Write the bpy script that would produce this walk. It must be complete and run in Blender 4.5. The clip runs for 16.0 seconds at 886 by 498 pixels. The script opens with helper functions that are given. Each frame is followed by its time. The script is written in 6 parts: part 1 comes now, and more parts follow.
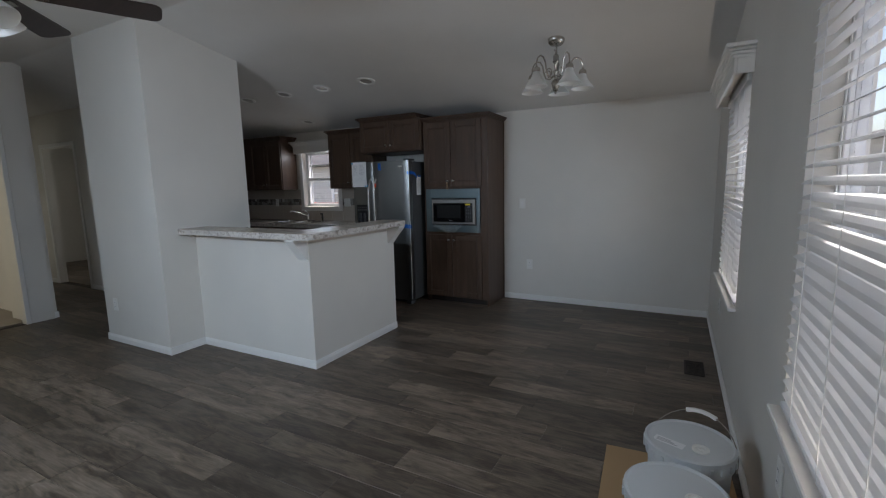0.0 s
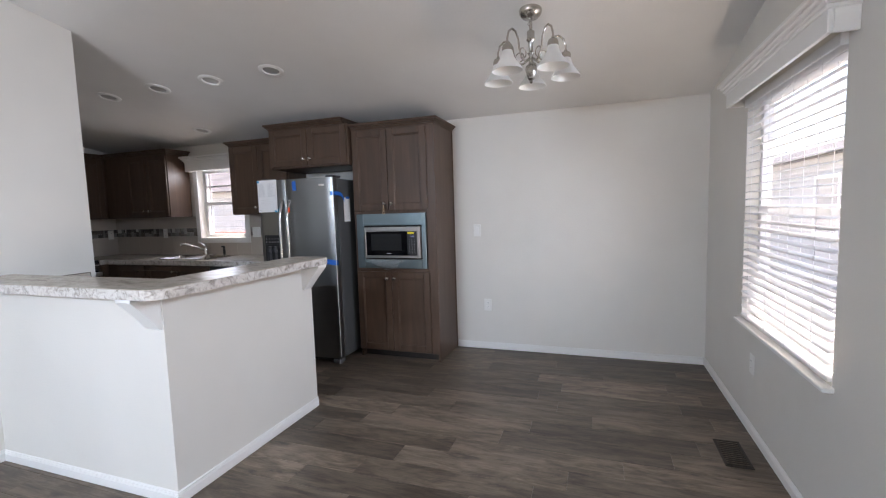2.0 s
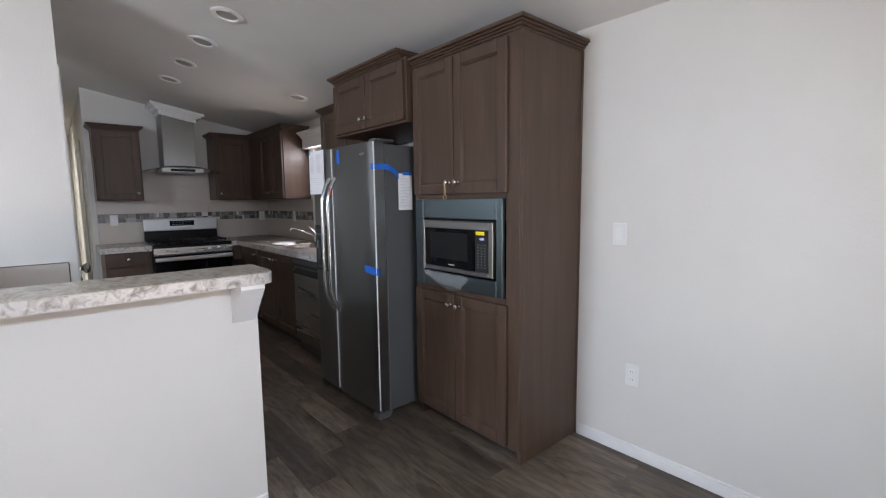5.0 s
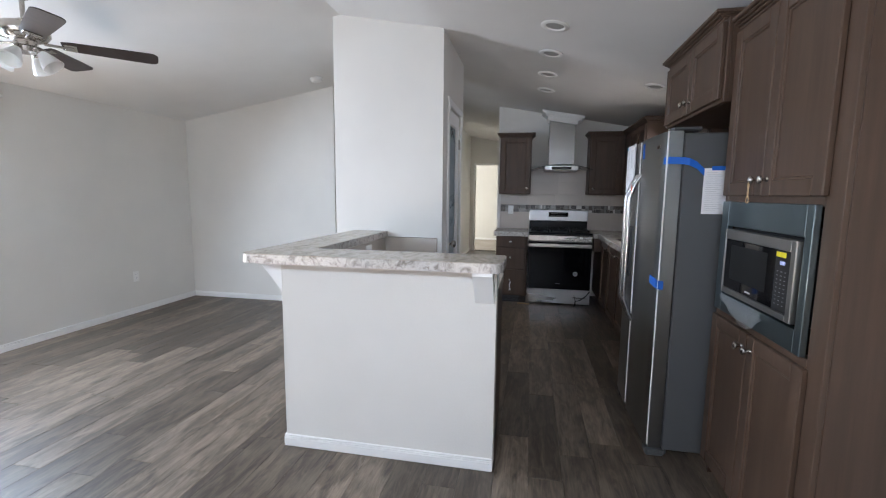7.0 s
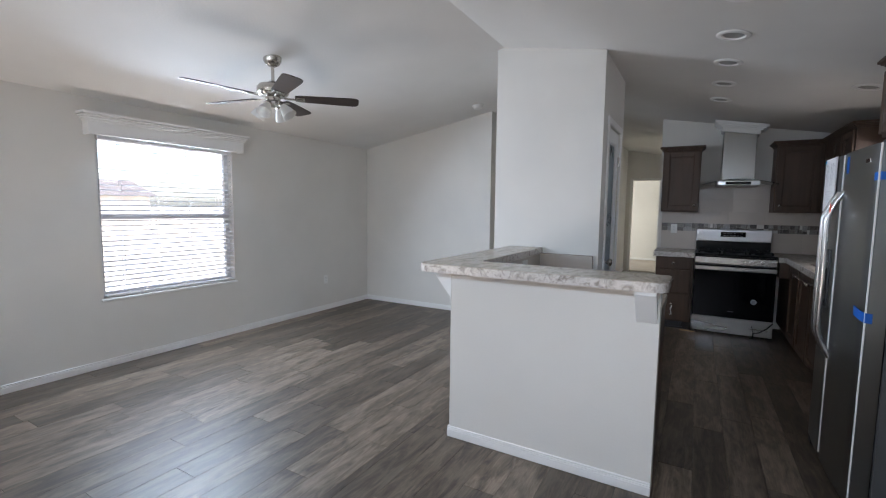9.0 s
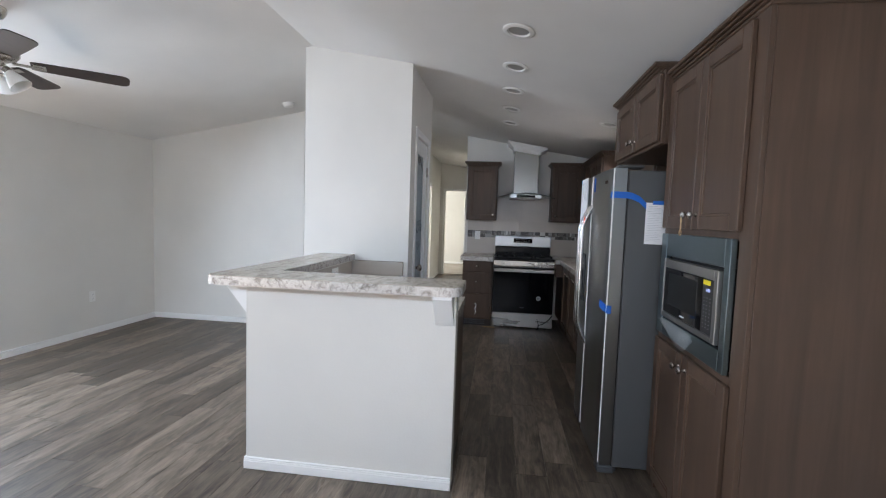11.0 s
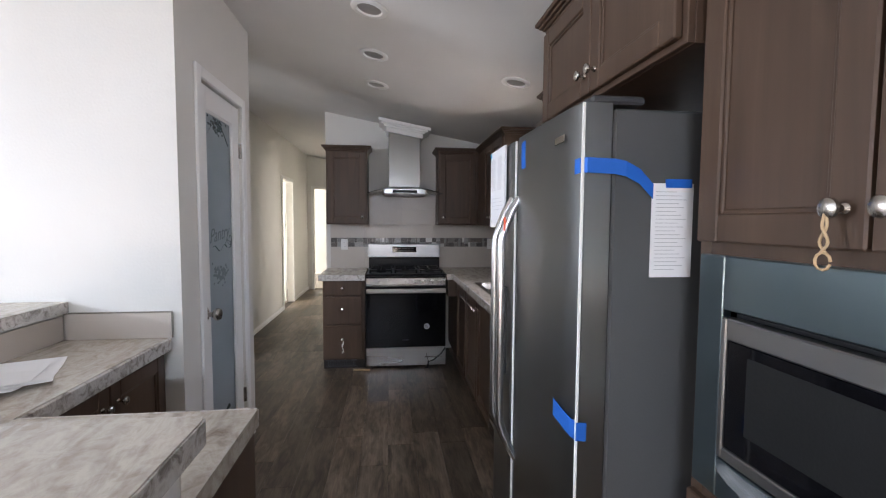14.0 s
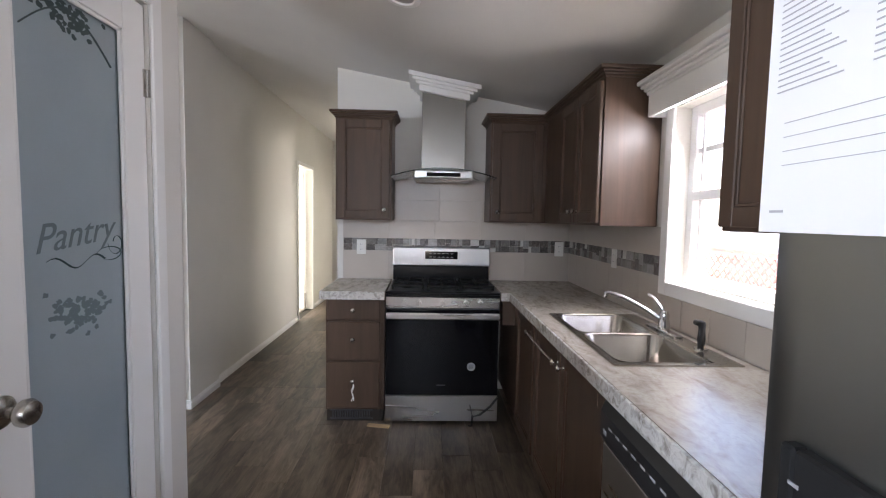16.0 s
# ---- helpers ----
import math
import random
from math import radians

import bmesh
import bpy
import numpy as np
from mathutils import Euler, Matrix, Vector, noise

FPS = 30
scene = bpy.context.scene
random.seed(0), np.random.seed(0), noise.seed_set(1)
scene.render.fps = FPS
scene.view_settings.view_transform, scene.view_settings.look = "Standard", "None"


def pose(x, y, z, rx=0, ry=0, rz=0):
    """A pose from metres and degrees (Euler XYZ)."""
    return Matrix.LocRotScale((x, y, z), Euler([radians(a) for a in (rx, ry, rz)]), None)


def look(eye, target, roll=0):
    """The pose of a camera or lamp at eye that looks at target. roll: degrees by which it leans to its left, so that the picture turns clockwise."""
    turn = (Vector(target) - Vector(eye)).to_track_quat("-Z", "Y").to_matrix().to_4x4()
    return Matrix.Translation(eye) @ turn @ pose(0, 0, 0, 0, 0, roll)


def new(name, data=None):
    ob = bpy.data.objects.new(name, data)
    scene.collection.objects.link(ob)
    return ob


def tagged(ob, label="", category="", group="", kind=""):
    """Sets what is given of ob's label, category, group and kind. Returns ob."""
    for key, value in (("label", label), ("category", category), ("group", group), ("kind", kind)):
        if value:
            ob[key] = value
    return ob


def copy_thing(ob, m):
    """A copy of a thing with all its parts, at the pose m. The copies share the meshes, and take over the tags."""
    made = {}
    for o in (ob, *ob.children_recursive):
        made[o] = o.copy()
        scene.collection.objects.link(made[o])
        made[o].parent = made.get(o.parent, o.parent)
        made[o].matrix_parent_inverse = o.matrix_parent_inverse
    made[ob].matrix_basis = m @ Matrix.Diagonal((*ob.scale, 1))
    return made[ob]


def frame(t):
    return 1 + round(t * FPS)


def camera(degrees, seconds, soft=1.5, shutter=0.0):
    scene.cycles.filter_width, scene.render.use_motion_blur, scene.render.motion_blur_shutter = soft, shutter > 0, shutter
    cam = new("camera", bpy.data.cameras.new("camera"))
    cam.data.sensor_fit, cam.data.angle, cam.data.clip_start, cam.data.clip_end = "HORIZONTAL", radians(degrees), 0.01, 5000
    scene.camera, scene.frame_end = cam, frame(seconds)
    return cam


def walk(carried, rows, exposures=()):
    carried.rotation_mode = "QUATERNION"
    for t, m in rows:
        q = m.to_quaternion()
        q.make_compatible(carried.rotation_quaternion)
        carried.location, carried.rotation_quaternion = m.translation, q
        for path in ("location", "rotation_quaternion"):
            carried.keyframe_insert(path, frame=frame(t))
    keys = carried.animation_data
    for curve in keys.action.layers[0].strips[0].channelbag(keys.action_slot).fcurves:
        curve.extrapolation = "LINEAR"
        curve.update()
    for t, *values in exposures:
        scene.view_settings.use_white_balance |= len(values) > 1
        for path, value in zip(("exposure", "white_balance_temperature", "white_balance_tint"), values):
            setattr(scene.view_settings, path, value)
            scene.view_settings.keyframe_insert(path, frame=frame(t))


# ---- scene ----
cam = camera(90.2, 16.0, soft=1.15)
METRES, EYE, TILT, LEAN, TURN = 7.15, 1.375, 0.0, 0.0, 28.0
ROWS = [
    (0.0, 0.0, 0.0, 0.0, -0.18, -8.1, 1.25),
    (0.5, -0.0063, 0.0252, 0.0, -3.38, -7.52, 1.11),
    (1.0, -0.0034, 0.0654, 0.0006, -4.03, -6.05, 1.04),
    (1.5, -0.0092, 0.1083, 0.0009, -6.69, -5.19, 1.68),
    (2.0, -0.0022, 0.1514, -0.002, -8.75, -5.08, 1.74),
    (2.5, 0.012, 0.1963, -0.0009, -9.29, -5.07, 1.42),
    (3.0, 0.0194, 0.2385, -0.0021, -9.28, -5.14, 1.66),
    (5.5, 0.1482, 0.4277, -0.0057, 33.79, -7.07, 1.34),
    (6.0, 0.1626, 0.4608, -0.0038, 47.87, -7.51, 2.05),
    (6.5, 0.1826, 0.4811, -0.002, 62.52, -7.41, -0.13),
    (7.0, 0.196, 0.4747, -0.0018, 73.26, -7.11, -0.64),
    (7.5, 0.2134, 0.4628, -0.0008, 83.38, -6.59, -0.22),
    (8.0, 0.2219, 0.4571, -0.0, 93.73, -5.9, 0.16),
    (10.5, 0.216, 0.4698, 0.0, 77.53, -3.83, -2.03),
    (11.0, 0.2123, 0.4755, 0.001, 69.58, -4.01, -1.88),
    (11.5, 0.2011, 0.4809, 0.0002, 66.06, -4.16, -1.6),
    (12.0, 0.1836, 0.4925, 0.0009, 65.21, -4.4, -1.4),
    (12.5, 0.1532, 0.5077, 0.0002, 64.09, -4.43, -1.06),
    (13.0, 0.1178, 0.5288, 0.0021, 59.69, -4.34, 0.07),
    (13.5, 0.0832, 0.5623, 0.0049, 58.51, -4.24, -0.28),
    (14.0, 0.0382, 0.5915, 0.0045, 55.14, -3.57, -0.35),
    (14.5, -0.0027, 0.6195, 0.0035, 54.73, -3.18, -0.43),
    (15.0, -0.0418, 0.6453, 0.0033, 58.94, -3.22, -0.55),
    (15.5, -0.0819, 0.6622, 0.0041, 59.17, -3.53, -0.9),
    (16.0, -0.1165, 0.6808, 0.0026, 60.05, -3.96, -1.09),
]
FAN_TURN = 62.0
EXPOSURES = [(0.0, 0.95, 6340, 13), (0.5, 0.95, 6390, 13), (1.0, 1.65, 6490, 16), (1.5, 2.15, 6590, 18), (3.0, 2.4, 6640, 19), (5.5, 2.7, 6540, 18), (6.5, 2.9, 6390, 17), (7.0, 2.65, 6340, 16), (8.0, 2.15, 6290, 16), (10.5, 2.45, 6390, 15), (11.5, 2.75, 6340, 16), (13.5, 3.0, 6640, 19), (14.5, 3.15, 6640, 19), (15.0, 3.2, 6640, 19), (16.0, 3.4, 6640, 19)]
walk(cam, [(t, pose(0, 0, EYE, TILT, LEAN, TURN) @ pose(METRES * x, METRES * y, METRES * z, 90 + pitch, roll, yaw)) for t, x, y, z, yaw, pitch, roll in ROWS], EXPOSURES)

# ---------------------------------------------------------------- world and light
SUN_EL, SUN_AZ = 70.0, 42.0
world = bpy.data.worlds.new("world")
scene.world = world
world.use_nodes = True
wn = world.node_tree.nodes
sky = wn.new("ShaderNodeTexSky")
sky.sky_type, sky.sun_disc = "NISHITA", False
sky.sun_elevation, sky.sun_rotation = radians(SUN_EL), radians(SUN_AZ)
sky.air_density, sky.dust_density = 1.0, 2.5
world.node_tree.links.new(sky.outputs[0], wn["Background"].inputs["Color"])
wn["Background"].inputs["Strength"].default_value = 0.15
sun = new("sun", bpy.data.lights.new("sun", "SUN"))
sun.data.energy, sun.data.angle, sun.data.color = 3.0, radians(0.5), (1.0, 0.95, 0.88)
sv = Vector((math.sin(radians(SUN_AZ)) * math.cos(radians(SUN_EL)), math.cos(radians(SUN_AZ)) * math.cos(radians(SUN_EL)), math.sin(radians(SUN_EL))))
sun.matrix_world = look(sv * 30, (0, 0, 0))


def window_light(name, eye, target, w, h, watts, colour=(0.67, 0.84, 1.0), spread=180):
    lamp = new(name, bpy.data.lights.new(name, "AREA"))
    lamp.data.shape, lamp.data.size, lamp.data.size_y = "RECTANGLE", w, h
    lamp.data.energy, lamp.data.color, lamp.data.spread = watts, colour, radians(spread)
    lamp.matrix_world = look(eye, target)
    return lamp


# added lamp strips stand in for sky light at each window's head, in the opening under its valance, falling along the
# slats
window_light("skylight_south", (-2.49, -0.615, 1.88), (-2.49, 2.0, 0.25), 1.14, 0.09, 14.0, spread=150)
window_light("skylight_east_a", (0.29, 1.085, 1.88), (-2.3, 1.085, 0.55), 1.08, 0.09, 2.8, spread=125)
window_light("skylight_east_b", (0.29, 3.515, 1.88), (-2.3, 3.515, 0.55), 1.08, 0.09, 2.4, spread=125)
window_light("skylight_north", (-4.74, 5.03, 1.86), (-4.74, 2.4, 0.35), 0.64, 0.07, 1.0, (0.86, 0.93, 1.0))
# added lamp strips at each sill stand in for warm light off the sunlit gravel, coming up past it
GROUND_GLOW = (1.0, 0.87, 0.72)
window_light("groundlight_south", (-2.49, -0.622, 0.622), (-2.49, 1.2, 2.4), 1.12, 0.03, 1.8, GROUND_GLOW, 150)
window_light("groundlight_east_a", (0.297, 1.085, 0.682), (-1.5, 1.085, 2.4), 1.08, 0.03, 1.8, GROUND_GLOW, 150)
window_light("groundlight_east_b", (0.297, 3.515, 0.662), (-1.5, 3.515, 2.4), 1.08, 0.03, 1.3, GROUND_GLOW, 150)
# added lamps for the rooms off the hall; bedroom_b's stands at a closed wall
window_light("fill_bedroom", (-8.6, -0.60, 1.3), (-8.6, 2.0, 1.2), 1.1, 1.2, 22, (0.95, 1.0, 0.92))
window_light("fill_bedroom_b", (-6.9, -0.60, 1.3), (-6.9, 2.0, 1.2), 0.9, 1.2, 6, (1.0, 0.95, 0.75))
window_light("fill_laundry", (-8.0, 5.02, 1.5), (-8.0, 2.5, 0.9), 0.7, 0.8, 3.2, (0.98, 1.0, 0.9))
window_light("fill_end_room", (-12.4, -0.60, 1.3), (-12.4, 2.0, 1.2), 1.1, 1.2, 20, (0.95, 1.0, 0.92))

# ---------------------------------------------------------------- mesh helpers


def bx(bm, x0, x1, y0, y1, z0, z1, bev=0.0, seg=1):
    x0, x1, y0, y1, z0, z1 = min(x0, x1), max(x0, x1), min(y0, y1), max(y0, y1), min(z0, z1), max(z0, z1)
    m = Matrix.Translation(((x0 + x1) / 2, (y0 + y1) / 2, (z0 + z1) / 2)) @ Matrix.Diagonal((x1 - x0, y1 - y0, z1 - z0, 1))
    vs = bmesh.ops.create_cube(bm, size=1, matrix=m)["verts"]
    if bev > 0:
        es = list({e for v in vs for e in v.link_edges})
        bmesh.ops.bevel(bm, geom=es, offset=min(bev, 0.45 * min(x1 - x0, y1 - y0, z1 - z0)), segments=seg, affect="EDGES", profile=0.5)
    return vs


def cyl(bm, p, r, h, axis="z", seg=24, r2=None):
    turn = {"z": Matrix(), "x": Matrix.Rotation(radians(90), 4, "Y"), "y": Matrix.Rotation(radians(-90), 4, "X")}[axis]
    m = Matrix.Translation(p) @ turn @ Matrix.Translation((0, 0, h / 2))
    return bmesh.ops.create_cone(bm, cap_ends=True, segments=seg, radius1=r, radius2=r if r2 is None else r2, depth=h, matrix=m)["verts"]


def lathe(bm, profile, m=None, seg=28):
    m = m or Matrix()
    rings = []
    for r, z in profile:
        if r < 1e-5:
            rings.append([bm.verts.new(m @ Vector((0, 0, z)))])
        else:
            rings.append([bm.verts.new(m @ Vector((r * math.cos(2 * math.pi * k / seg), r * math.sin(2 * math.pi * k / seg), z))) for k in range(seg)])
    for a, b in zip(rings, rings[1:]):
        for k in range(seg):
            j = (k + 1) % seg
            if len(a) == 1 and len(b) == 1:
                continue
            if len(a) == 1:
                bm.faces.new((a[0], b[j], b[k]))
            elif len(b) == 1:
                bm.faces.new((a[k], a[j], b[0]))
            else:
                bm.faces.new((a[k], a[j], b[j], b[k]))


def tube(bm, pts, r, seg=10, flat=1.0):
    pts = [Vector(p) for p in pts]
    rings, side = [], None
    for i, p in enumerate(pts):
        d = (pts[min(i + 1, len(pts) - 1)] - pts[max(i - 1, 0)]).normalized()
        if side is None:
            side = d.orthogonal().normalized()
        side = (side - d * side.dot(d)).normalized()
        up = d.cross(side)
        rings.append([bm.verts.new(p + r * (math.cos(2 * math.pi * k / seg) * side + flat * math.sin(2 * math.pi * k / seg) * up)) for k in range(seg)])
    for a, b in zip(rings, rings[1:]):
        for k in range(seg):
            bm.faces.new((a[k], a[(k + 1) % seg], b[(k + 1) % seg], b[k]))
    bm.faces.new(list(reversed(rings[0])))
    bm.faces.new(rings[-1])


def prism(bm, poly, axis, a, b):
    """Extrude a polygon (pairs in the two other axes, in xyz order) from a to b along the axis."""
    def at(u, v, w):
        return {"x": (w, u, v), "y": (u, w, v), "z": (u, v, w)}[axis]
    lo = [bm.verts.new(at(u, v, a)) for u, v in poly]
    hi = [bm.verts.new(at(u, v, b)) for u, v in poly]
    n = len(poly)
    bm.faces.new(list(reversed(lo)))
    bm.faces.new(hi)
    for k in range(n):
        bm.faces.new((lo[k], lo[(k + 1) % n], hi[(k + 1) % n], hi[k]))


def arc(cx, cy, r, a0, a1, n=8):
    return [(cx + r * math.cos(radians(a0 + (a1 - a0) * k / n)), cy + r * math.sin(radians(a0 + (a1 - a0) * k / n))) for k in range(n + 1)]


def obj(name, bm, mat, parent=None, smooth=False, recalc=True):
    if recalc:
        bmesh.ops.recalc_face_normals(bm, faces=bm.faces[:])
    me = bpy.data.meshes.new(name)
    bm.to_mesh(me)
    bm.free()
    if smooth:
        me.polygons.foreach_set("use_smooth", [True] * len(me.polygons))
        me.set_sharp_from_angle(angle=radians(40))
    me.materials.append(mat)
    ob = new(name, me)
    if parent:
        ob.parent = parent
        ob.matrix_parent_inverse = parent.matrix_basis.inverted()
    return ob


def root(name, at, label, category, group=""):
    e = new(name)
    e.matrix_basis = Matrix.Translation(at)
    e.empty_display_size = 0.1
    return tagged(e, label, category, group)


def box(name, mat, parent, *d, bev=0.003, seg=1):
    bm = bmesh.new()
    bx(bm, *d, bev=bev, seg=seg)
    return obj(name, bm, mat, parent)


# ---------------------------------------------------------------- materials


def material(name, colour, rough=0.5, metal=0.0):
    m = bpy.data.materials.new(name)
    m.use_nodes = True
    nt = m.node_tree
    b = nt.nodes["Principled BSDF"]
    b.inputs["Base Color"].default_value = (*colour, 1)
    b.inputs["Roughness"].default_value, b.inputs["Metallic"].default_value = rough, metal
    return m, nt, b


def node(nt, kind, **kw):
    n = nt.nodes.new(kind)
    for k, v in kw.items():
        n.inputs[k].default_value = v
    return n


def coords(nt, scale=(1, 1, 1), random_shift=0.0):
    tc = nt.nodes.new("ShaderNodeTexCoord")
    mp = nt.nodes.new("ShaderNodeMapping")
    mp.inputs["Scale"].default_value = scale
    nt.links.new(tc.outputs["Object"], mp.inputs["Vector"])
    if random_shift:
        oi = nt.nodes.new("ShaderNodeObjectInfo")
        mu = nt.nodes.new("ShaderNodeMath")
        mu.operation = "MULTIPLY"
        mu.inputs[1].default_value = random_shift
        nt.links.new(oi.outputs["Random"], mu.inputs[0])
        nt.links.new(mu.outputs[0], mp.inputs["Location"])
    return mp.outputs[0]


def noisy(nt, vec, scale, detail=4.0, rough=0.55, distortion=0.0):
    n = node(nt, "ShaderNodeTexNoise", Scale=scale, Detail=detail, Roughness=rough, Distortion=distortion)
    nt.links.new(vec, n.inputs["Vector"])
    return n.outputs["Fac"]


def ramp(nt, fac, stops):
    r = nt.nodes.new("ShaderNodeValToRGB")
    el = r.color_ramp.elements
    while len(el) < len(stops):
        el.new(0.5)
    for e, (p, c) in zip(el, stops):
        e.position, e.color = p, (*c, 1) if len(c) == 3 else c
    nt.links.new(fac, r.inputs["Fac"])
    return r.outputs["Color"]


def mix(nt, fac, a, b, mode="MIX"):
    m = nt.nodes.new("ShaderNodeMix")
    m.data_type, m.blend_type = "RGBA", mode
    if isinstance(fac, float):
        m.inputs[0].default_value = fac
    else:
        nt.links.new(fac, m.inputs[0])
    for s, v in ((m.inputs[6], a), (m.inputs[7], b)):
        if isinstance(v, tuple):
            s.default_value = (*v, 1)
        else:
            nt.links.new(v, s)
    return m.outputs[2]


def bump(nt, b, height, strength=0.2, dist=0.002):
    n = node(nt, "ShaderNodeBump", Strength=strength, Distance=dist)
    nt.links.new(height, n.inputs["Height"])
    nt.links.new(n.outputs[0], b.inputs["Normal"])


def paint(name, colour, rough=0.6, grain=90.0, strength=0.25, spread=0.04):
    m, nt, b = material(name, colour, rough)
    v = coords(nt)
    big = noisy(nt, v, 1.3, 3)
    lo, hi = tuple(c * (1 - spread) for c in colour), tuple(min(1, c * (1 + spread)) for c in colour)
    nt.links.new(ramp(nt, big, [(0.3, lo), (0.7, hi)]), b.inputs["Base Color"])
    bump(nt, b, noisy(nt, v, grain, 3), strength, 0.002)
    return m


WALL = paint("wall_paint", (0.70, 0.675, 0.63), 0.55, 95, 0.35)
CEIL = paint("ceiling_paint", (0.74, 0.725, 0.70), 0.8, 60, 0.5)
TRIM = paint("trim_paint", (0.82, 0.81, 0.79), 0.35, 25, 0.05, 0.02)
PLASTIC = paint("white_plastic", (0.80, 0.79, 0.76), 0.35, 40, 0.03, 0.02)
VINYL = paint("blind_vinyl", (0.76, 0.76, 0.76), 0.4, 30, 0.05, 0.02)
CARPET = paint("carpet", (0.33, 0.29, 0.25), 0.95, 260, 1.0, 0.15)
CARD = paint("cardboard", (0.42, 0.27, 0.14), 0.85, 60, 0.2, 0.12)
PAIL = paint("pail_plastic", (0.62, 0.64, 0.65), 0.4, 12, 0.06, 0.06)
TAPE = paint("blue_tape", (0.004, 0.115, 0.50), 0.6, 120, 0.2, 0.15)
TEAL = paint("teal_tape", (0.02, 0.35, 0.60), 0.6, 120, 0.2, 0.15)
ORANGE = paint("orange_tag", (0.8, 0.09, 0.02), 0.55, 60, 0.1, 0.05)
PAPER = paint("paper", (0.82, 0.82, 0.83), 0.75, 40, 0.08, 0.02)
INK = paint("ink", (0.10, 0.10, 0.11), 0.8, 50, 0.02, 0.05)
FAINT = paint("faint_ink", (0.42, 0.42, 0.44), 0.8, 50, 0.02, 0.05)
YELLOW = paint("yellow_label", (0.85, 0.70, 0.02), 0.5, 50, 0.02, 0.03)
BLACK = paint("black_plastic", (0.012, 0.012, 0.013), 0.38, 80, 0.05, 0.2)
IRON = paint("cast_iron", (0.010, 0.010, 0.010), 0.55, 150, 0.3, 0.3)
DARKGREY = paint("dark_grey_plastic", (0.05, 0.05, 0.055), 0.4, 60, 0.1, 0.1)
WOODCHIP = paint("raw_wood", (0.50, 0.35, 0.20), 0.8, 40, 0.2, 0.15)


def wood(name, dark, light, grain, rough, axis="z", spec=0.5, shift=17.0):
    m, nt, b = material(name, dark, rough)
    sc = {"z": (14, 14, 1.0), "x": (1.0, 14, 14), "y": (14, 1.0, 14)}[axis]
    v = coords(nt, sc, shift)
    a = noisy(nt, v, grain, 6, 0.6, 0.6)
    w = coords(nt, (1, 1, 1), shift)
    blot = noisy(nt, w, 4.0, 3)
    c = mix(nt, blot, ramp(nt, a, [(0.30, dark), (0.72, light)]), tuple(0.75 * (p + q) / 2 for p, q in zip(dark, light)))
    nt.links.new(c, b.inputs["Base Color"])
    bump(nt, b, a, 0.12, 0.0015)
    b.inputs["Specular IOR Level"].default_value = spec
    return m


CAB = wood("cabinet_wood", (0.060, 0.035, 0.023), (0.128, 0.078, 0.052), 1.3, 0.42, spec=0.38)
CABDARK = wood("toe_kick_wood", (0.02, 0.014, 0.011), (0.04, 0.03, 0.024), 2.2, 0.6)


def plank_material():
    m, nt, b = material("vinyl_plank", (0.12, 0.09, 0.07), 0.33)
    v = coords(nt, (3.2, 13, 13), 37.0)
    a = noisy(nt, v, 1.5, 8, 0.62, 1.1)
    w = coords(nt, (1.6, 7, 7), 23.0)
    blot = noisy(nt, w, 1.7, 5, 0.62, 0.5)
    fine = noisy(nt, coords(nt, (4, 90, 90), 11.0), 1.6, 5, 0.6, 0.4)
    c = ramp(nt, a, [(0.30, (0.036, 0.026, 0.019)), (0.48, (0.100, 0.076, 0.057)), (0.70, (0.20, 0.160, 0.126))])
    c = mix(nt, ramp(nt, blot, [(0.47, (0, 0, 0)), (0.66, (0.75, 0.75, 0.75))]), c, (0.21, 0.168, 0.132))
    c = mix(nt, 0.35, c, ramp(nt, fine, [(0.32, (0.25, 0.24, 0.23)), (0.66, (1.3, 1.28, 1.25))]), "MULTIPLY")
    oi = nt.nodes.new("ShaderNodeObjectInfo")
    c = mix(nt, 1.0, c, ramp(nt, oi.outputs["Random"], [(0.0, (0.60, 0.585, 0.57)), (0.5, (0.95, 0.93, 0.90)), (1.0, (1.42, 1.40, 1.36))]), "MULTIPLY")
    nt.links.new(c, b.inputs["Base Color"])
    r = ramp(nt, a, [(0.3, (0.36, 0.36, 0.36)), (0.7, (0.52, 0.52, 0.52))])
    nt.links.new(r, b.inputs["Roughness"])
    bump(nt, b, fine, 0.12, 0.0008)
    return m


PLANK = plank_material()


def laminate(name, contrast):
    m, nt, b = material(name, (0.6, 0.57, 0.53), 0.25)
    v = coords(nt, (1, 1, 1))
    big = noisy(nt, coords(nt, (0.55, 1.5, 1.2)), 8.0, 7, 0.62, 1.4)
    fine = noisy(nt, v, 28.0, 6, 0.65, 1.0)
    c = ramp(nt, big, [(0.33, (0.28, 0.225, 0.175)), (0.46, (0.41, 0.35, 0.285)), (0.56, (0.50, 0.445, 0.375)), (0.72, (0.35, 0.295, 0.235))])
    f = ramp(nt, fine, [(0.34, (0.20, 0.18, 0.17)), (0.46, (0.52, 0.49, 0.465)), (0.56, (0.74, 0.72, 0.70)), (0.72, (0.50, 0.46, 0.43))])
    nt.links.new(mix(nt, contrast, c, f), b.inputs["Base Color"])
    return m


COUNTER = laminate("counter_laminate", 0.18)
EDGE = laminate("counter_edge_laminate", 0.72)


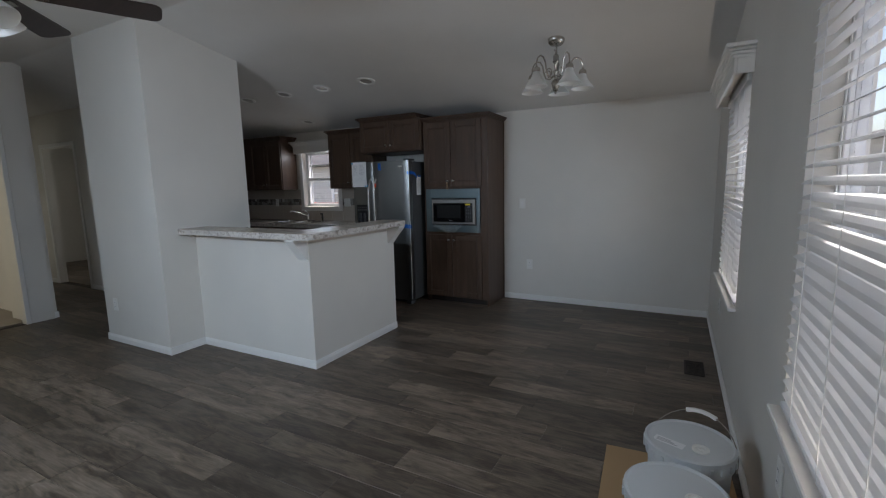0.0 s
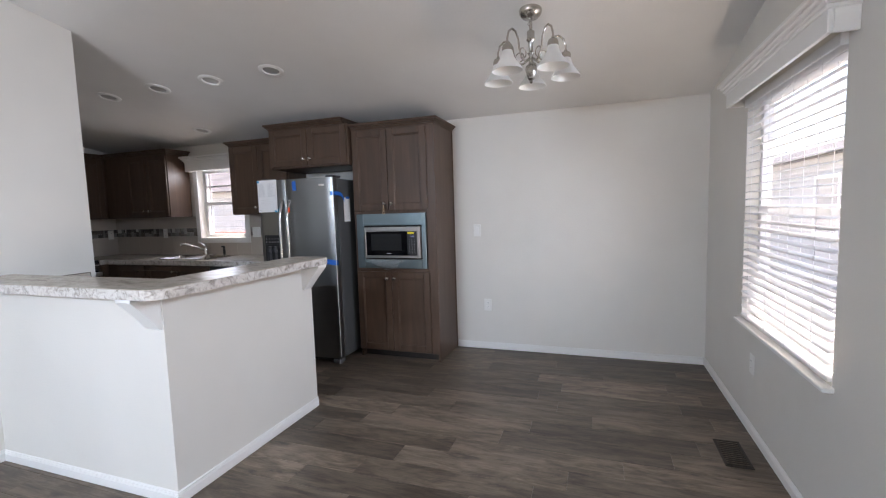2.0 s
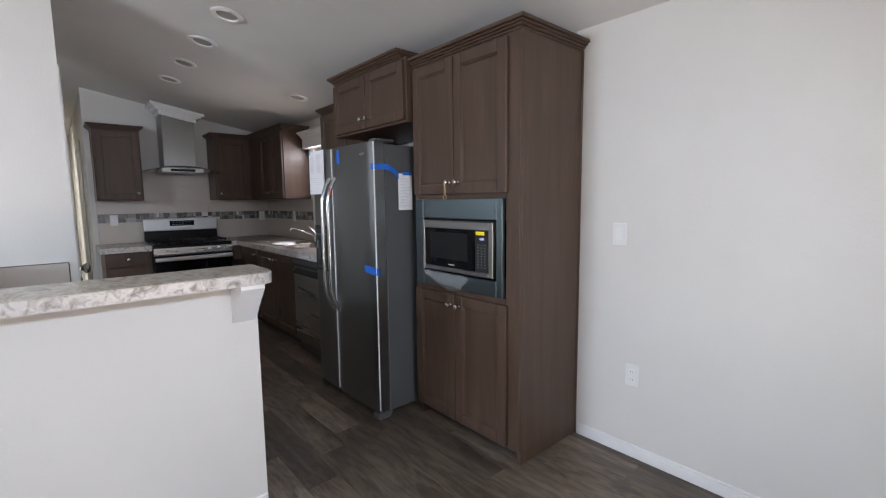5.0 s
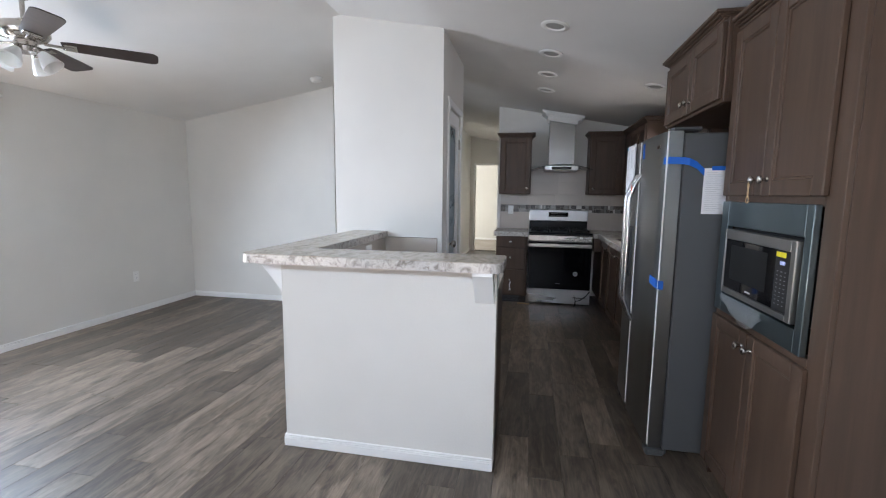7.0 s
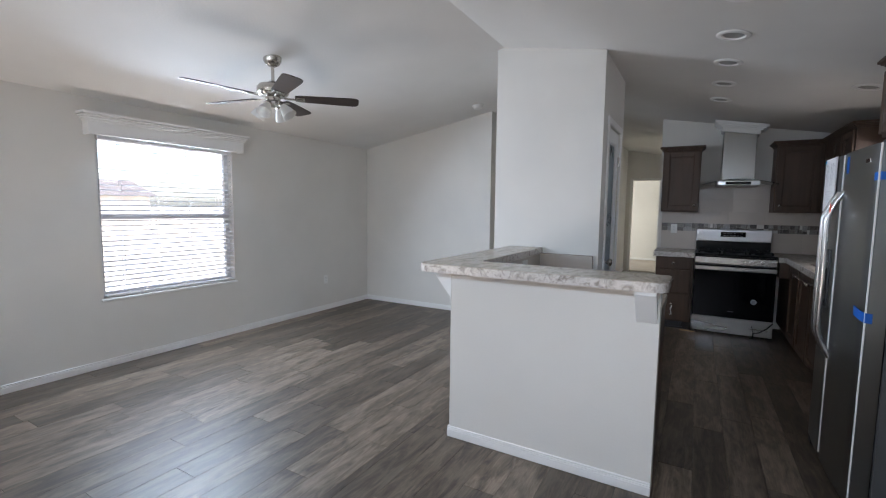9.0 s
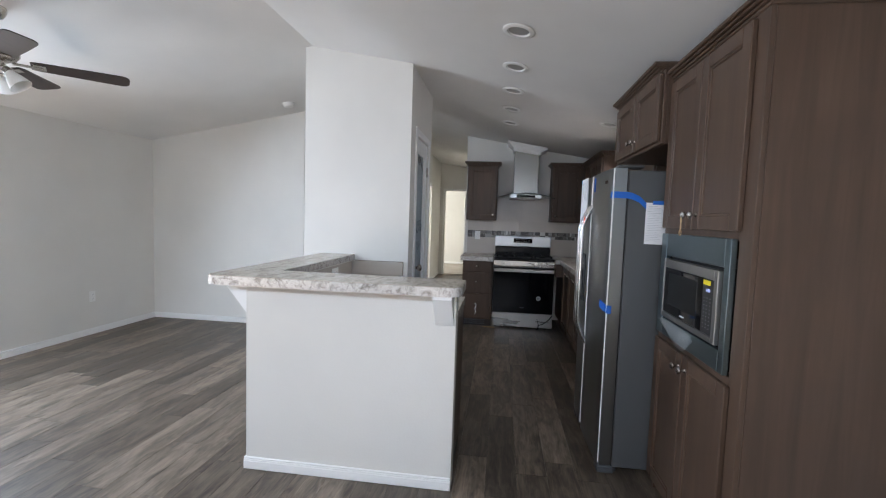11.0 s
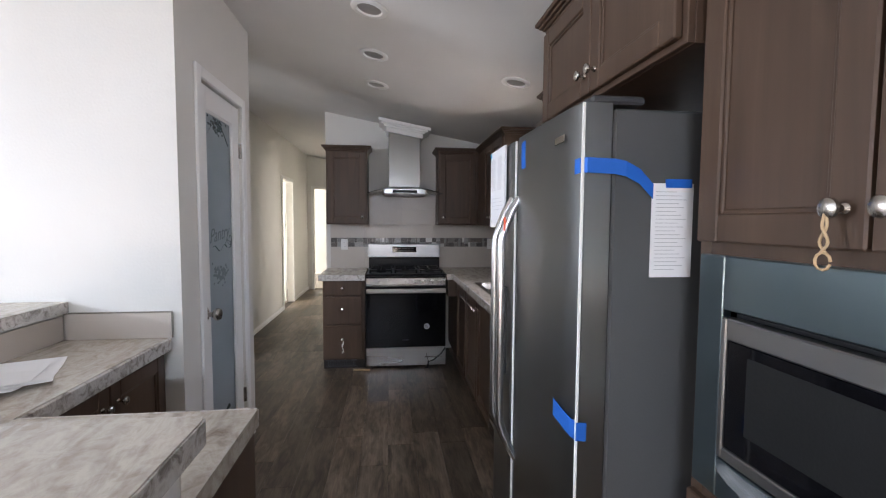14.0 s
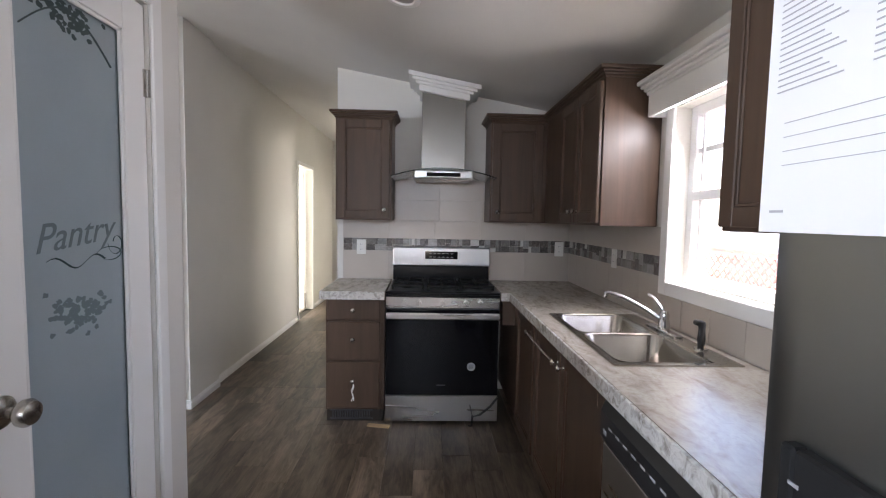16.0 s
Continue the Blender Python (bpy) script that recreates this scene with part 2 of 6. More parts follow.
def brushed(name, colour, rough, axis="z"):
    m, nt, b = material(name, colour, rough, 1.0)
    sc = {"z": (9, 9, 0.8), "x": (0.8, 9, 9), "y": (9, 0.8, 9)}[axis]
    a = noisy(nt, coords(nt, sc), 1.0, 2)
    nt.links.new(ramp(nt, a, [(0.3, (rough * 0.94,) * 3), (0.7, (min(1, rough * 1.06),) * 3)]), b.inputs["Roughness"])
    b.inputs["Anisotropic"].default_value = 0.3
    return m


STEEL = brushed("stainless_steel", (0.55, 0.54, 0.53), 0.28, "y")
STEELX = brushed("stainless_steel_front", (0.55, 0.54, 0.53), 0.28, "x")
SINK = brushed("sink_steel", (0.46, 0.43, 0.385), 0.25, "x")
FRIDGE = brushed("dark_stainless_steel", (0.26, 0.265, 0.265), 0.31, "z")
TRIMKIT = brushed("blue_grey_steel", (0.19, 0.245, 0.27), 0.30, "x")
HANDLE = brushed("handle_steel", (0.62, 0.62, 0.62), 0.22, "z")
FSIDE = paint("grey_appliance_paint", (0.08, 0.082, 0.084), 0.45, 180, 0.15, 0.04)
NICKEL = material("satin_nickel", (0.50, 0.47, 0.43), 0.26, 1.0)[0]
CHROME = material("chrome", (0.75, 0.75, 0.76), 0.10, 1.0)[0]
BLACKGLASS, _, _glass = material("black_glass", (0.004, 0.004, 0.005), 0.06)
_glass.inputs["Specular IOR Level"].default_value = 0.22
CERAMIC = paint("black_enamel", (0.006, 0.006, 0.007), 0.28, 30, 0.02, 0.1)
for _m in (CERAMIC, IRON):
    _m.node_tree.nodes["Principled BSDF"].inputs["Specular IOR Level"].default_value = 0.22
BLADE = wood("fan_blade_wood", (0.022, 0.013, 0.011), (0.05, 0.03, 0.024), 3.0, 0.45, "x")


def glass(name, colour, rough, trans=1.0):
    m, nt, b = material(name, colour, rough)
    b.inputs["Transmission Weight"].default_value = trans
    b.inputs["IOR"].default_value = 1.45
    return m, nt, b


PANE = glass("window_glass", (1, 1, 1), 0.0)[0]
HOODGLASS = glass("hood_glass", (0.75, 0.82, 0.82), 0.02)[0]
FILM, _, _film = glass("clear_film", (0.92, 0.95, 0.97), 0.12, 0.6)
_film.inputs["Alpha"].default_value = 0.2
SHADE = glass("alabaster_glass", (0.86, 0.85, 0.82), 0.55, 0.35)[0]


def frosted():
    m, nt, b = glass("frosted_glass", (0.27, 0.34, 0.37), 0.45, 0.12)
    v = coords(nt)
    nt.links.new(ramp(nt, noisy(nt, v, 2.0, 3), [(0.3, (0.29, 0.35, 0.38)), (0.7, (0.36, 0.42, 0.45))]), b.inputs["Base Color"])
    bump(nt, b, noisy(nt, v, 500, 2), 0.25, 0.0005)
    return m


FROST = frosted()
ETCH = paint("clear_etching", (0.06, 0.09, 0.09), 0.25, 90, 0.1, 0.3)
ETCHSOFT = paint("soft_etching", (0.13, 0.17, 0.18), 0.35, 90, 0.1, 0.3)
TILE = paint("beige_tile", (0.50, 0.44, 0.385), 0.3, 14, 0.06, 0.06)
GROUT = paint("tile_grout", (0.56, 0.51, 0.46), 0.85, 140, 0.3, 0.08)


def mosaic_material():
    m, nt, b = material("mosaic_tile", (0.3, 0.3, 0.3), 0.22)
    oi = nt.nodes.new("ShaderNodeObjectInfo")
    r = ramp(nt, oi.outputs["Random"], [(0.0, (0.055, 0.045, 0.04)), (0.25, (0.22, 0.21, 0.20)), (0.45, (0.11, 0.085, 0.07)), (0.6, (0.34, 0.33, 0.31)), (0.8, (0.16, 0.14, 0.125)), (0.92, (0.72, 0.70, 0.66))])
    r.node.color_ramp.interpolation = "CONSTANT"
    nt.links.new(mix(nt, 0.25, r, ramp(nt, noisy(nt, coords(nt, (1, 1, 1), 9.0), 60, 4), [(0.3, (0.05, 0.05, 0.05)), (0.7, (0.5, 0.48, 0.45))])), b.inputs["Base Color"])
    return m


MOSAIC = mosaic_material()
GRAVEL = paint("dry_ground", (0.40, 0.36, 0.30), 0.95, 30, 1.0, 0.25)
SIDING = paint("siding", (0.66, 0.60, 0.52), 0.7, 20, 0.1, 0.06)
ROOFING = paint("roof_shingle", (0.10, 0.09, 0.085), 0.9, 40, 0.6, 0.25)
LATTICE = paint("red_lattice", (0.55, 0.22, 0.17), 0.8, 40, 0.2, 0.1)
STONE = paint("exterior_board", (0.5, 0.49, 0.46), 0.8, 20, 0.2, 0.06)
# opaque grey panes: the sky's reflection is put into the base colour
HGLASS = paint("neighbour_window", (0.42, 0.40, 0.37), 0.15, 6, 0.02, 0.1)

# ---------------------------------------------------------------- large structure
XE, YN, YS, XW, XLIV, XEND = 0.325, 5.06, -0.65, -6.56, -5.32, -13.6
RIDGE_Y, RIDGE_Z, SLOPE = 2.149, 2.731, 0.177


def top(y):
    return RIDGE_Z - SLOPE * abs(y - RIDGE_Y)


def structure(name, bm, mat, label):
    return tagged(obj(name, bm, mat), label, "wall" if "wall" in name else name.split("_")[0], kind="structure")


def wall_along_y(name, x0, x1, y0, y1, holes, label, lift=0.03):
    cuts = sorted({y0, y1, *[c for c in (RIDGE_Y,) if y0 < c < y1], *[c for h in holes for c in h[:2]]})
    bm = bmesh.new()
    for a, b in zip(cuts, cuts[1:]):
        spans = [(0.0, None)]
        for h in holes:
            if a >= h[0] - 1e-6 and b <= h[1] + 1e-6:
                spans = [(0.0, h[2])] if h[2] > 0 else []
                spans.append((h[3], None))
        for z0, z1 in spans:
            ta, tb = (top(a) + lift, top(b) + lift) if z1 is None else (z1, z1)
            prism(bm, [(a, z0), (b, z0), (b, tb), (a, ta)], "x", x0, x1)
    return structure(name, bm, WALL, label)


def wall_along_x(name, x0, x1, y0, y1, holes, label, zmax=None):
    cuts = sorted({x0, x1, *[c for h in holes for c in h[:2]]})
    zt = zmax or max(min(top(y0), top(y1)) + 0.03, 0)
    bm = bmesh.new()
    for a, b in zip(cuts, cuts[1:]):
        spans = [(0.0, zt)]
        for h in holes:
            if a >= h[0] - 1e-6 and b <= h[1] + 1e-6:
                spans = ([(0.0, h[2])] if h[2] > 0 else []) + [(h[3], zt)]
        for z0, z1 in spans:
            bx(bm, a, b, y0, y1, z0, z1)
    return structure(name, bm, WALL, label)


WIN_E1, WIN_E2 = (0.52, 1.65, 0.66, 1.96), (2.98, 4.11, 0.64, 1.96)
WIN_S, WIN_N = (-3.12, -1.90, 0.585, 1.96), (-5.08, -4.40, 1.11, 1.93)
wall_east = wall_along_y("wall_east", XE, XE + 0.14, YS - 0.14, YN + 0.14, [WIN_E1, WIN_E2], "warm white painted wall with two blinded windows")
wall_north = wall_along_x("wall_north", XEND, XE, YN, YN + 0.14, [WIN_N, (-8.4, -7.6, 1.0, 1.93)], "warm white painted wall behind kitchen and dining area", 2.26)
wall_south = wall_along_x("wall_south", XEND, XE, YS - 0.14, YS, [WIN_S, (-9.2, -8.0, 0.6, 1.96), (-13.0, -11.8, 0.6, 1.96)], "pale painted living room wall with a window", 2.27)
wall_living = wall_along_y("wall_living_west", XLIV - 0.1, XLIV, YS, 1.35, [], "pale painted living room end wall")
wall_return = wall_along_x("wall_return", -6.1, XLIV - 0.1, 1.25, 1.35, [], "short painted return wall", top(1.25) + 0.02)
wall_bed = wall_along_y("wall_bedroom", -6.22, -6.12, 1.25, 2.2, [(1.42, 1.95, 0.0, 2.06)], "painted wall with open doorway to a carpeted room")
wall_bed_b = wall_along_y("wall_bedroom_inner", -7.6, -7.5, YS, 2.1, [], "pale painted bedroom wall")
bm = bmesh.new()
prism(bm, [(1.99, 0), (2.235, 0), (2.235, top(2.235) + 0.02), (1.99, top(1.99) + 0.02)], "x", -6.58, -6.15)
structure("wall_hall_post", bm, WALL, "painted wall end at the mouth of the hall")
wall_hall_s = wall_along_x("wall_hall_south", -11.0, -6.58, 2.10, 2.20, [(-9.62, -8.90, 0.0, 2.06)], "painted hall wall with an open doorway", top(2.2) + 0.03)
wall_hall_n = wall_along_x("wall_hall_north", -11.0, XW - 0.1, 3.19, 3.29, [(-8.5, -7.55, 0.0, 2.06)], "painted hall wall with a doorway", top(3.29) + 0.03)
wall_kitchen = wall_along_y("wall_kitchen_west", XW - 0.1, XW, 3.19, YN, [], "painted kitchen wall behind the range")
wall_end = wall_along_y("wall_hall_end", -11.1, -11.0, YS, YN, [(2.33, 3.05, 0.0, 2.05)], "painted wall at the end of the hall with doorway")
wall_far = wall_along_y("wall_far_west", XEND - 0.14, XEND, YS - 0.14, YN + 0.14, [], "pale wall of the far room")

# pantry closet: four walls with a door opening on its kitchen side
PX0, PX1, PY0, PY1 = -4.73, -3.745, 2.09, 2.975
wall_along_x("wall_pantry_south", PX0, PX1, PY0, PY0 + 0.09, [], "white painted pantry closet wall", top(PY0) + 0.02)
wall_along_y("wall_pantry_east", PX1 - 0.09, PX1, PY0 + 0.09, PY1, [], "white painted pantry closet wall above the bar")
wall_along_y("wall_pantry_west", PX0, PX0 + 0.09, PY0 + 0.09, PY1, [], "painted pantry closet wall beside the hall")
PDOOR = (-4.555, -3.975, 0.0, 2.075)
wall_along_x("wall_pantry_north", PX0 + 0.09, PX1 - 0.09, PY1 - 0.09, PY1, [PDOOR], "painted pantry closet wall with a door", top(PY1) + 0.02)

bm = bmesh.new()
for ya, yb in ((YS - 0.16, RIDGE_Y), (RIDGE_Y, YN + 0.16)):
    prism(bm, [(ya, top(ya)), (yb, top(yb)), (yb, top(yb) + 0.14), (ya, top(ya) + 0.14)], "x", XEND - 0.1, XE + 0.16)
tagged(obj("ceiling", bm, CEIL), "white textured vaulted ceiling with a ridge", "ceiling", kind="structure")

bm = bmesh.new()
bx(bm, XEND - 0.14, XE + 0.14, YS - 0.14, YN + 0.14, -0.15, -0.008)
floor = tagged(obj("floor", bm, CABDARK), "grey-brown wood-look plank floor", "floor", kind="structure")
bm = bmesh.new()
bx(bm, -7.5, -6.22, YS, 2.10, -0.008, 0.012)
bx(bm, -10.95, -7.6, YS, 2.10, -0.008, 0.012)
bx(bm, XEND, -11.05, YS, YN, -0.008, 0.012)
tagged(obj("carpet_floor", bm, CARPET), "beige-brown cut pile carpet in the bedrooms", "carpet", kind="structure")


def baseboard(name, pieces):
    bm = bmesh.new()
    for x0, x1, y0, y1 in pieces:
        bx(bm, x0, x1, y0, y1, 0.0, 0.046, bev=0.003)
        bx(bm, x0, x1, y0, y1, 0.047, 0.055, bev=0.003)
        bx(bm, x0, x1, y0, y1, 0.056, 0.068, bev=0.005)
    tagged(obj(name, bm, TRIM), "narrow white painted baseboard", "baseboard", kind="structure")


BT = 0.012
baseboard("baseboard", [(XE - BT, XE, -0.63, YN), (-1.835, XE - BT, YN - BT, YN), (-5.32, -1.1, YS, YS + BT), (XLIV, XLIV + BT, YS + BT, 1.35),
                        (PX0 - BT, PX1 + BT, PY0 - BT, PY0), (PX1, PX1 + BT, PY0, 2.40), (-2.40, -3.73, 2.40 - BT, 2.40), (-2.405, -2.405 + BT, 2.40 - BT, 3.51),
                        (-6.15, -6.15 + BT, 1.96, 2.235 + BT), (-6.58, -6.15, 2.235, 2.235 + BT), (-8.85, -6.58, 2.20, 2.20 + BT), (-11.0, -9.67, 2.20, 2.20 + BT), (-11.0, -8.55, 3.19 - BT, 3.19),
                        (-7.5, XW, 3.19 - BT, 3.19), (XEND, XEND + BT, YS, YN), (-7.5, -7.5 + BT, YS, 2.1)])


def casing(name, axis, p, a0, a1, ztop, out, w=0.055, t=0.014, label="white painted door casing"):
    """Flat trim round an opening in a wall along the axis; p is the wall face, out the side it stands proud to."""
    bm = bmesh.new()
    for u0, u1, z0, z1 in ((a0 - w, a0, 0, ztop + w), (a1, a1 + w, 0, ztop + w), (a0, a1, ztop, ztop + w)):
        if axis == "x":
            bx(bm, u0, u1, p, p + out * t, z0, z1, bev=0.004)
        else:
            bx(bm, p, p + out * t, u0, u1, z0, z1, bev=0.004)
    return tagged(obj(name, bm, TRIM), label, "trim", kind="structure")


casing("trim_pantry", "x", PY1, PDOOR[0], PDOOR[1], PDOOR[3], 1)
casing("trim_hall_door", "x", 2.20, -9.62, -8.90, 2.06, 1, 0.05)
casing("trim_hall_north_door", "x", 3.19, -8.5, -7.55, 2.06, -1)
casing("trim_hall_end", "y", -11.0, 2.33, 3.05, 2.05, 1, 0.05)
casing("trim_bedroom_door", "y", -6.12, 1.42, 1.95, 2.06, 1, 0.04)

# ---------------------------------------------------------------- windows and blinds


def place(bm, flip):
    """Turn a mesh built along local x, facing local -y (into the room), to its wall."""
    bmesh.ops.transform(bm, matrix=flip, verts=bm.verts[:])


def window_unit(name, flip, w, z0, z1, label, sill=True, blind=True, tilt=18.0, valance=0.155, muntin=False, wide=0.12, sill_out=0.04):
    """Local frame: x along the wall from -w/2 to w/2, y=0 the wall's room face, y>0 outwards."""
    e = new(name)
    e.matrix_basis = flip
    tagged(e, label, "window", kind="structure")
    inv = flip.inverted()

    def put(nm, bm, mat, **kw):
        place(bm, flip)
        return obj(nm, bm, mat, e, **kw)
    h = w / 2
    bm = bmesh.new()
    f = 0.045
    for a in ((-h, -h + f, 0.07, 0.12, z0, z1), (h - f, h, 0.07, 0.12, z0, z1), (-h + f, h - f, 0.07, 0.12, z0, z0 + f), (-h + f, h - f, 0.07, 0.12, z1 - f, z1)):
        bx(bm, *a, bev=0.003)
    zm = (z0 + z1) / 2
    bx(bm, -h + f, h - f, 0.065, 0.115, zm - 0.022, zm + 0.022, bev=0.003)
    if muntin:
        bx(bm, -h + f, h - f, 0.085, 0.10, zm + (z1 - zm) * 0.5 - 0.012, zm + (z1 - zm) * 0.5 + 0.012, bev=0.002)
        bx(bm, -h + f + 0.04, -h + f + 0.055, 0.075, 0.09, z0 + f, z1 - f, bev=0.002)
    put("frame", bm, VINYL)
    bm = bmesh.new()
    bx(bm, -h + f, h - f, 0.093, 0.097, z0 + f, z1 - f)
    g = put("pane", bm, PANE)
    g.visible_shadow = False
    bm = bmesh.new()
    if sill:
        bx(bm, -h - 0.02, h + 0.02, -sill_out, 0.07, z0 - 0.022, z0 - 0.001, bev=0.004)
        put("sill", bm, TRIM)
    else:
        c = 0.062
        for a in ((-h - c, -h, -0.016, 0, z0 - c, z1 + 0.02), (h, h + c, -0.016, 0, z0 - c, z1 + 0.02), (-h, h, -0.016, 0, z0 - c, z0)):
            bx(bm, *a, bev=0.003)
        bx(bm, -h, h, -0.01, 0.07, z0 - 0.012, z0 - 0.001, bev=0.002)
        put("casing", bm, TRIM)
    # boxed valance with a stepped crown
    bm = bmesh.new()
    o = wide
    v0, v1 = z1 - 0.028, z1 - 0.028 + valance
    bx(bm, -h - o + 0.04, h + o - 0.04, -0.095, -0.078, v0, v1, bev=0.003)
    for s in (-1, 1):
        bx(bm, s * (h + o - 0.04), s * (h + o - 0.056), -0.078, -0.001, v0, v1, bev=0.003)
    for k, (d, ht) in enumerate(((0.008, 0.016), (0.018, 0.014), (0.03, 0.012), (0.044, 0.018))):
        bx(bm, -h - o + 0.04 - d, h + o - 0.04 + d, -0.095 - d, -0.001, v1 - 0.05 + k * 0.017, v1 - 0.05 + k * 0.017 + ht + 0.002, bev=0.004)
    put("valance", bm, TRIM)
    if blind:
        pitch = 0.043
        n = int((z1 - z0 - 0.09) / pitch)
        bm = bmesh.new()
        bx(bm, -0.5 * w + 0.012, 0.5 * w - 0.012, -0.02, 0.035, z1 - 0.05, z1 - 0.004, bev=0.003)
        put("headrail", bm, VINYL)
        bm = bmesh.new()
        lw = w - 0.03
        secs = [(-0.025, 0.0), (-0.012, 0.0035), (0.012, 0.0035), (0.025, 0.0), (0.012, 0.0008), (-0.012, 0.0008)]
        prism(bm, secs, "x", -lw / 2, lw / 2)
        mesh_ob = put("slat", bm, VINYL)
        me = mesh_ob.data
        # slat mesh is kept in the wall's own frame, so that every slat shares it
        me.transform(inv)
        for k in range(n):
            s = mesh_ob if k == 0 else new("slat", me)
            s.parent = e
            s.matrix_parent_inverse = Matrix()
            s.matrix_basis = pose(0, 0.012, z1 - 0.075 - k * pitch, tilt + 2.0 * math.sin(k * 1.7), 0, 0.15 * math.sin(k * 2.3))
        bm = bmesh.new()
        bx(bm, -lw / 2, lw / 2, -0.013, 0.037, z0 + 0.012, z0 + 0.03, bev=0.004)
        put("bottom_rail", bm, VINYL)
        bm = bmesh.new()
        for u in (-0.36, -0.12, 0.12, 0.36):
            for v in (-0.014, 0.037):
                bx(bm, u * w - 0.0012, u * w + 0.0012, v - 0.0008, v + 0.0008, z0 + 0.02, z1 - 0.03)
        put("ladder_cord", bm, VINYL)
    return e


EAST = lambda y: pose(XE, y, 0, 0, 0, -90)
window_unit("window_1", EAST(sum(WIN_E1[:2]) / 2), 1.13, WIN_E1[2], WIN_E1[3], "white window with lowered white slatted blind", tilt=24, valance=0.13)
window_unit("window_2", EAST(sum(WIN_E2[:2]) / 2), 1.13, WIN_E2[2], WIN_E2[3], "white window with half-open white slatted blind and valance", tilt=11, valance=0.13)
window_unit("window_3", pose(sum(WIN_S[:2]) / 2, YS, 0, 0, 0, 180), 1.22, WIN_S[2], WIN_S[3], "bright living room window with open white blind", tilt=9, sill_out=0.02)
window_unit("window_4", pose(sum(WIN_N[:2]) / 2, YN, 0), 0.68, WIN_N[2], WIN_N[3], "small white kitchen window over the sink with valance", sill=False, blind=False, muntin=True, wide=0.13)
# unseen windows 5 to 7 are added to light the rooms off the hall
window_unit("window_7", pose(-8.0, YN, 0), 0.8, 1.0, 1.93, "unseen white window added to light the laundry room", blind=False)
for nm, xc in (("window_5", -8.6), ("window_6", -12.4)):
    window_unit(nm, pose(xc, YS, 0, 0, 0, 180), 1.2, 0.6, 1.96, "unseen white window added to light a bedroom", blind=False)

# entry door at the edge of the living room
door = new("door_1")
tagged(door, "closed white panelled entry door in white casing", "door", kind="structure")
box("leaf", TRIM, door, -1.02, -0.12, YS + 0.001, YS + 0.03, 0.01, 2.03)
bm = bmesh.new()
for a in ((-1.10, -1.02), (-0.12, -0.04)):
    bx(bm, *a, YS + 0.001, YS + 0.035, 0, 2.11, bev=0.004)
bx(bm, -1.02, -0.12, YS + 0.001, YS + 0.035, 2.03, 2.11, bev=0.004)
obj("casing", bm, TRIM, door)

# ---------------------------------------------------------------- doors


def knob(bm, p, axis, s=1, r=0.026):
    turn = {"x": Matrix.Rotation(radians(90 * s), 4, "Y"), "y": Matrix.Rotation(radians(-90 * s), 4, "X")}[axis]
    k = r / 0.026
    prof = [(0.0, 0.0), (0.032, 0.0), (0.032, 0.006), (0.026, 0.010), (0.011, 0.013), (0.010, 0.030), (0.018, 0.036), (0.026, 0.046), (0.027, 0.055), (0.022, 0.064), (0.010, 0.068), (0, 0.0685)]
    lathe(bm, [(a * k, b * k) for a, b in prof], Matrix.Translation(p) @ turn, 24)


pantry = root("pantry_door", (-4.265, PY1, 0), "white pantry door with frosted etched glass panel", "door")
px0, px1, pz1 = PDOOR[0] + 0.004, PDOOR[1] - 0.004, 2.068
gx0, gx1, gz0, gz1 = -4.448, -4.078, 0.27, 1.955
bm = bmesh.new()
ya, yb = PY1 - 0.05, PY1 - 0.012
for a in ((px0, gx0, 0.012, pz1), (gx1, px1, 0.012, pz1), (gx0, gx1, 0.012, gz0), (gx0, gx1, gz1, pz1)):
    bx(bm, a[0], a[1], ya, yb, a[2], a[3], bev=0.002)
for a in ((gx0, gx0 + 0.012, gz0, gz1), (gx1 - 0.012, gx1, gz0, gz1), (gx0, gx1, gz0, gz0 + 0.012), (gx0, gx1, gz1 - 0.012, gz1)):
    bx(bm, a[0], a[1], yb - 0.012, yb - 0.003, a[2], a[3], bev=0.003)
obj("stile_and_rail", bm, TRIM, pantry)
box("glass_panel", FROST, pantry, gx0 + 0.001, gx1 - 0.001, ya + 0.008, yb - 0.016, gz0 + 0.001, gz1 - 0.001, bev=0)
bm = bmesh.new()
knob(bm, (-4.005, yb, 0.945), "y", 1, 0.030)
obj("knob", bm, NICKEL, pantry, smooth=True)
for z in (0.33, 1.82):
    bm = bmesh.new()
    cyl(bm, (px0 - 0.003, PY1 - 0.004, z - 0.045), 0.008, 0.09, "z", 12)
    bx(bm, px0 - 0.02, px0 + 0.012, PY1 - 0.016, PY1 - 0.006, z - 0.045, z + 0.045, bev=0.002)
    obj("hinge", bm, NICKEL, pantry)
# etched lettering and flourishes
gy = yb - 0.0155
cu = bpy.data.curves.new("lettering", "FONT")
cu.body, cu.size, cu.align_x, cu.shear, cu.extrude = "Pantry", 0.105, "CENTER", 0.42, 0.0004
tx = new("lettering", cu)
tx.data.materials.append(ETCHSOFT)
tx.parent = pantry
tx.matrix_parent_inverse = pantry.matrix_basis.inverted()
tx.matrix_basis = pose((gx0 + gx1) / 2, gy + 0.0006, 1.30, 90, -6, 180)


def leaf_blob(bm, x, z, r, rng, n=10):
    pts = []
    for k in range(n):
        q = r * (0.55 + 0.6 * rng.random())
        pts.append((x + q * math.cos(2 * math.pi * k / n), z + 0.75 * q * math.sin(2 * math.pi * k / n)))
    lift = 0.0004 * rng.random()
    bm.faces.new([bm.verts.new((a, gy + 0.0005 + lift, c)) for a, c in pts])


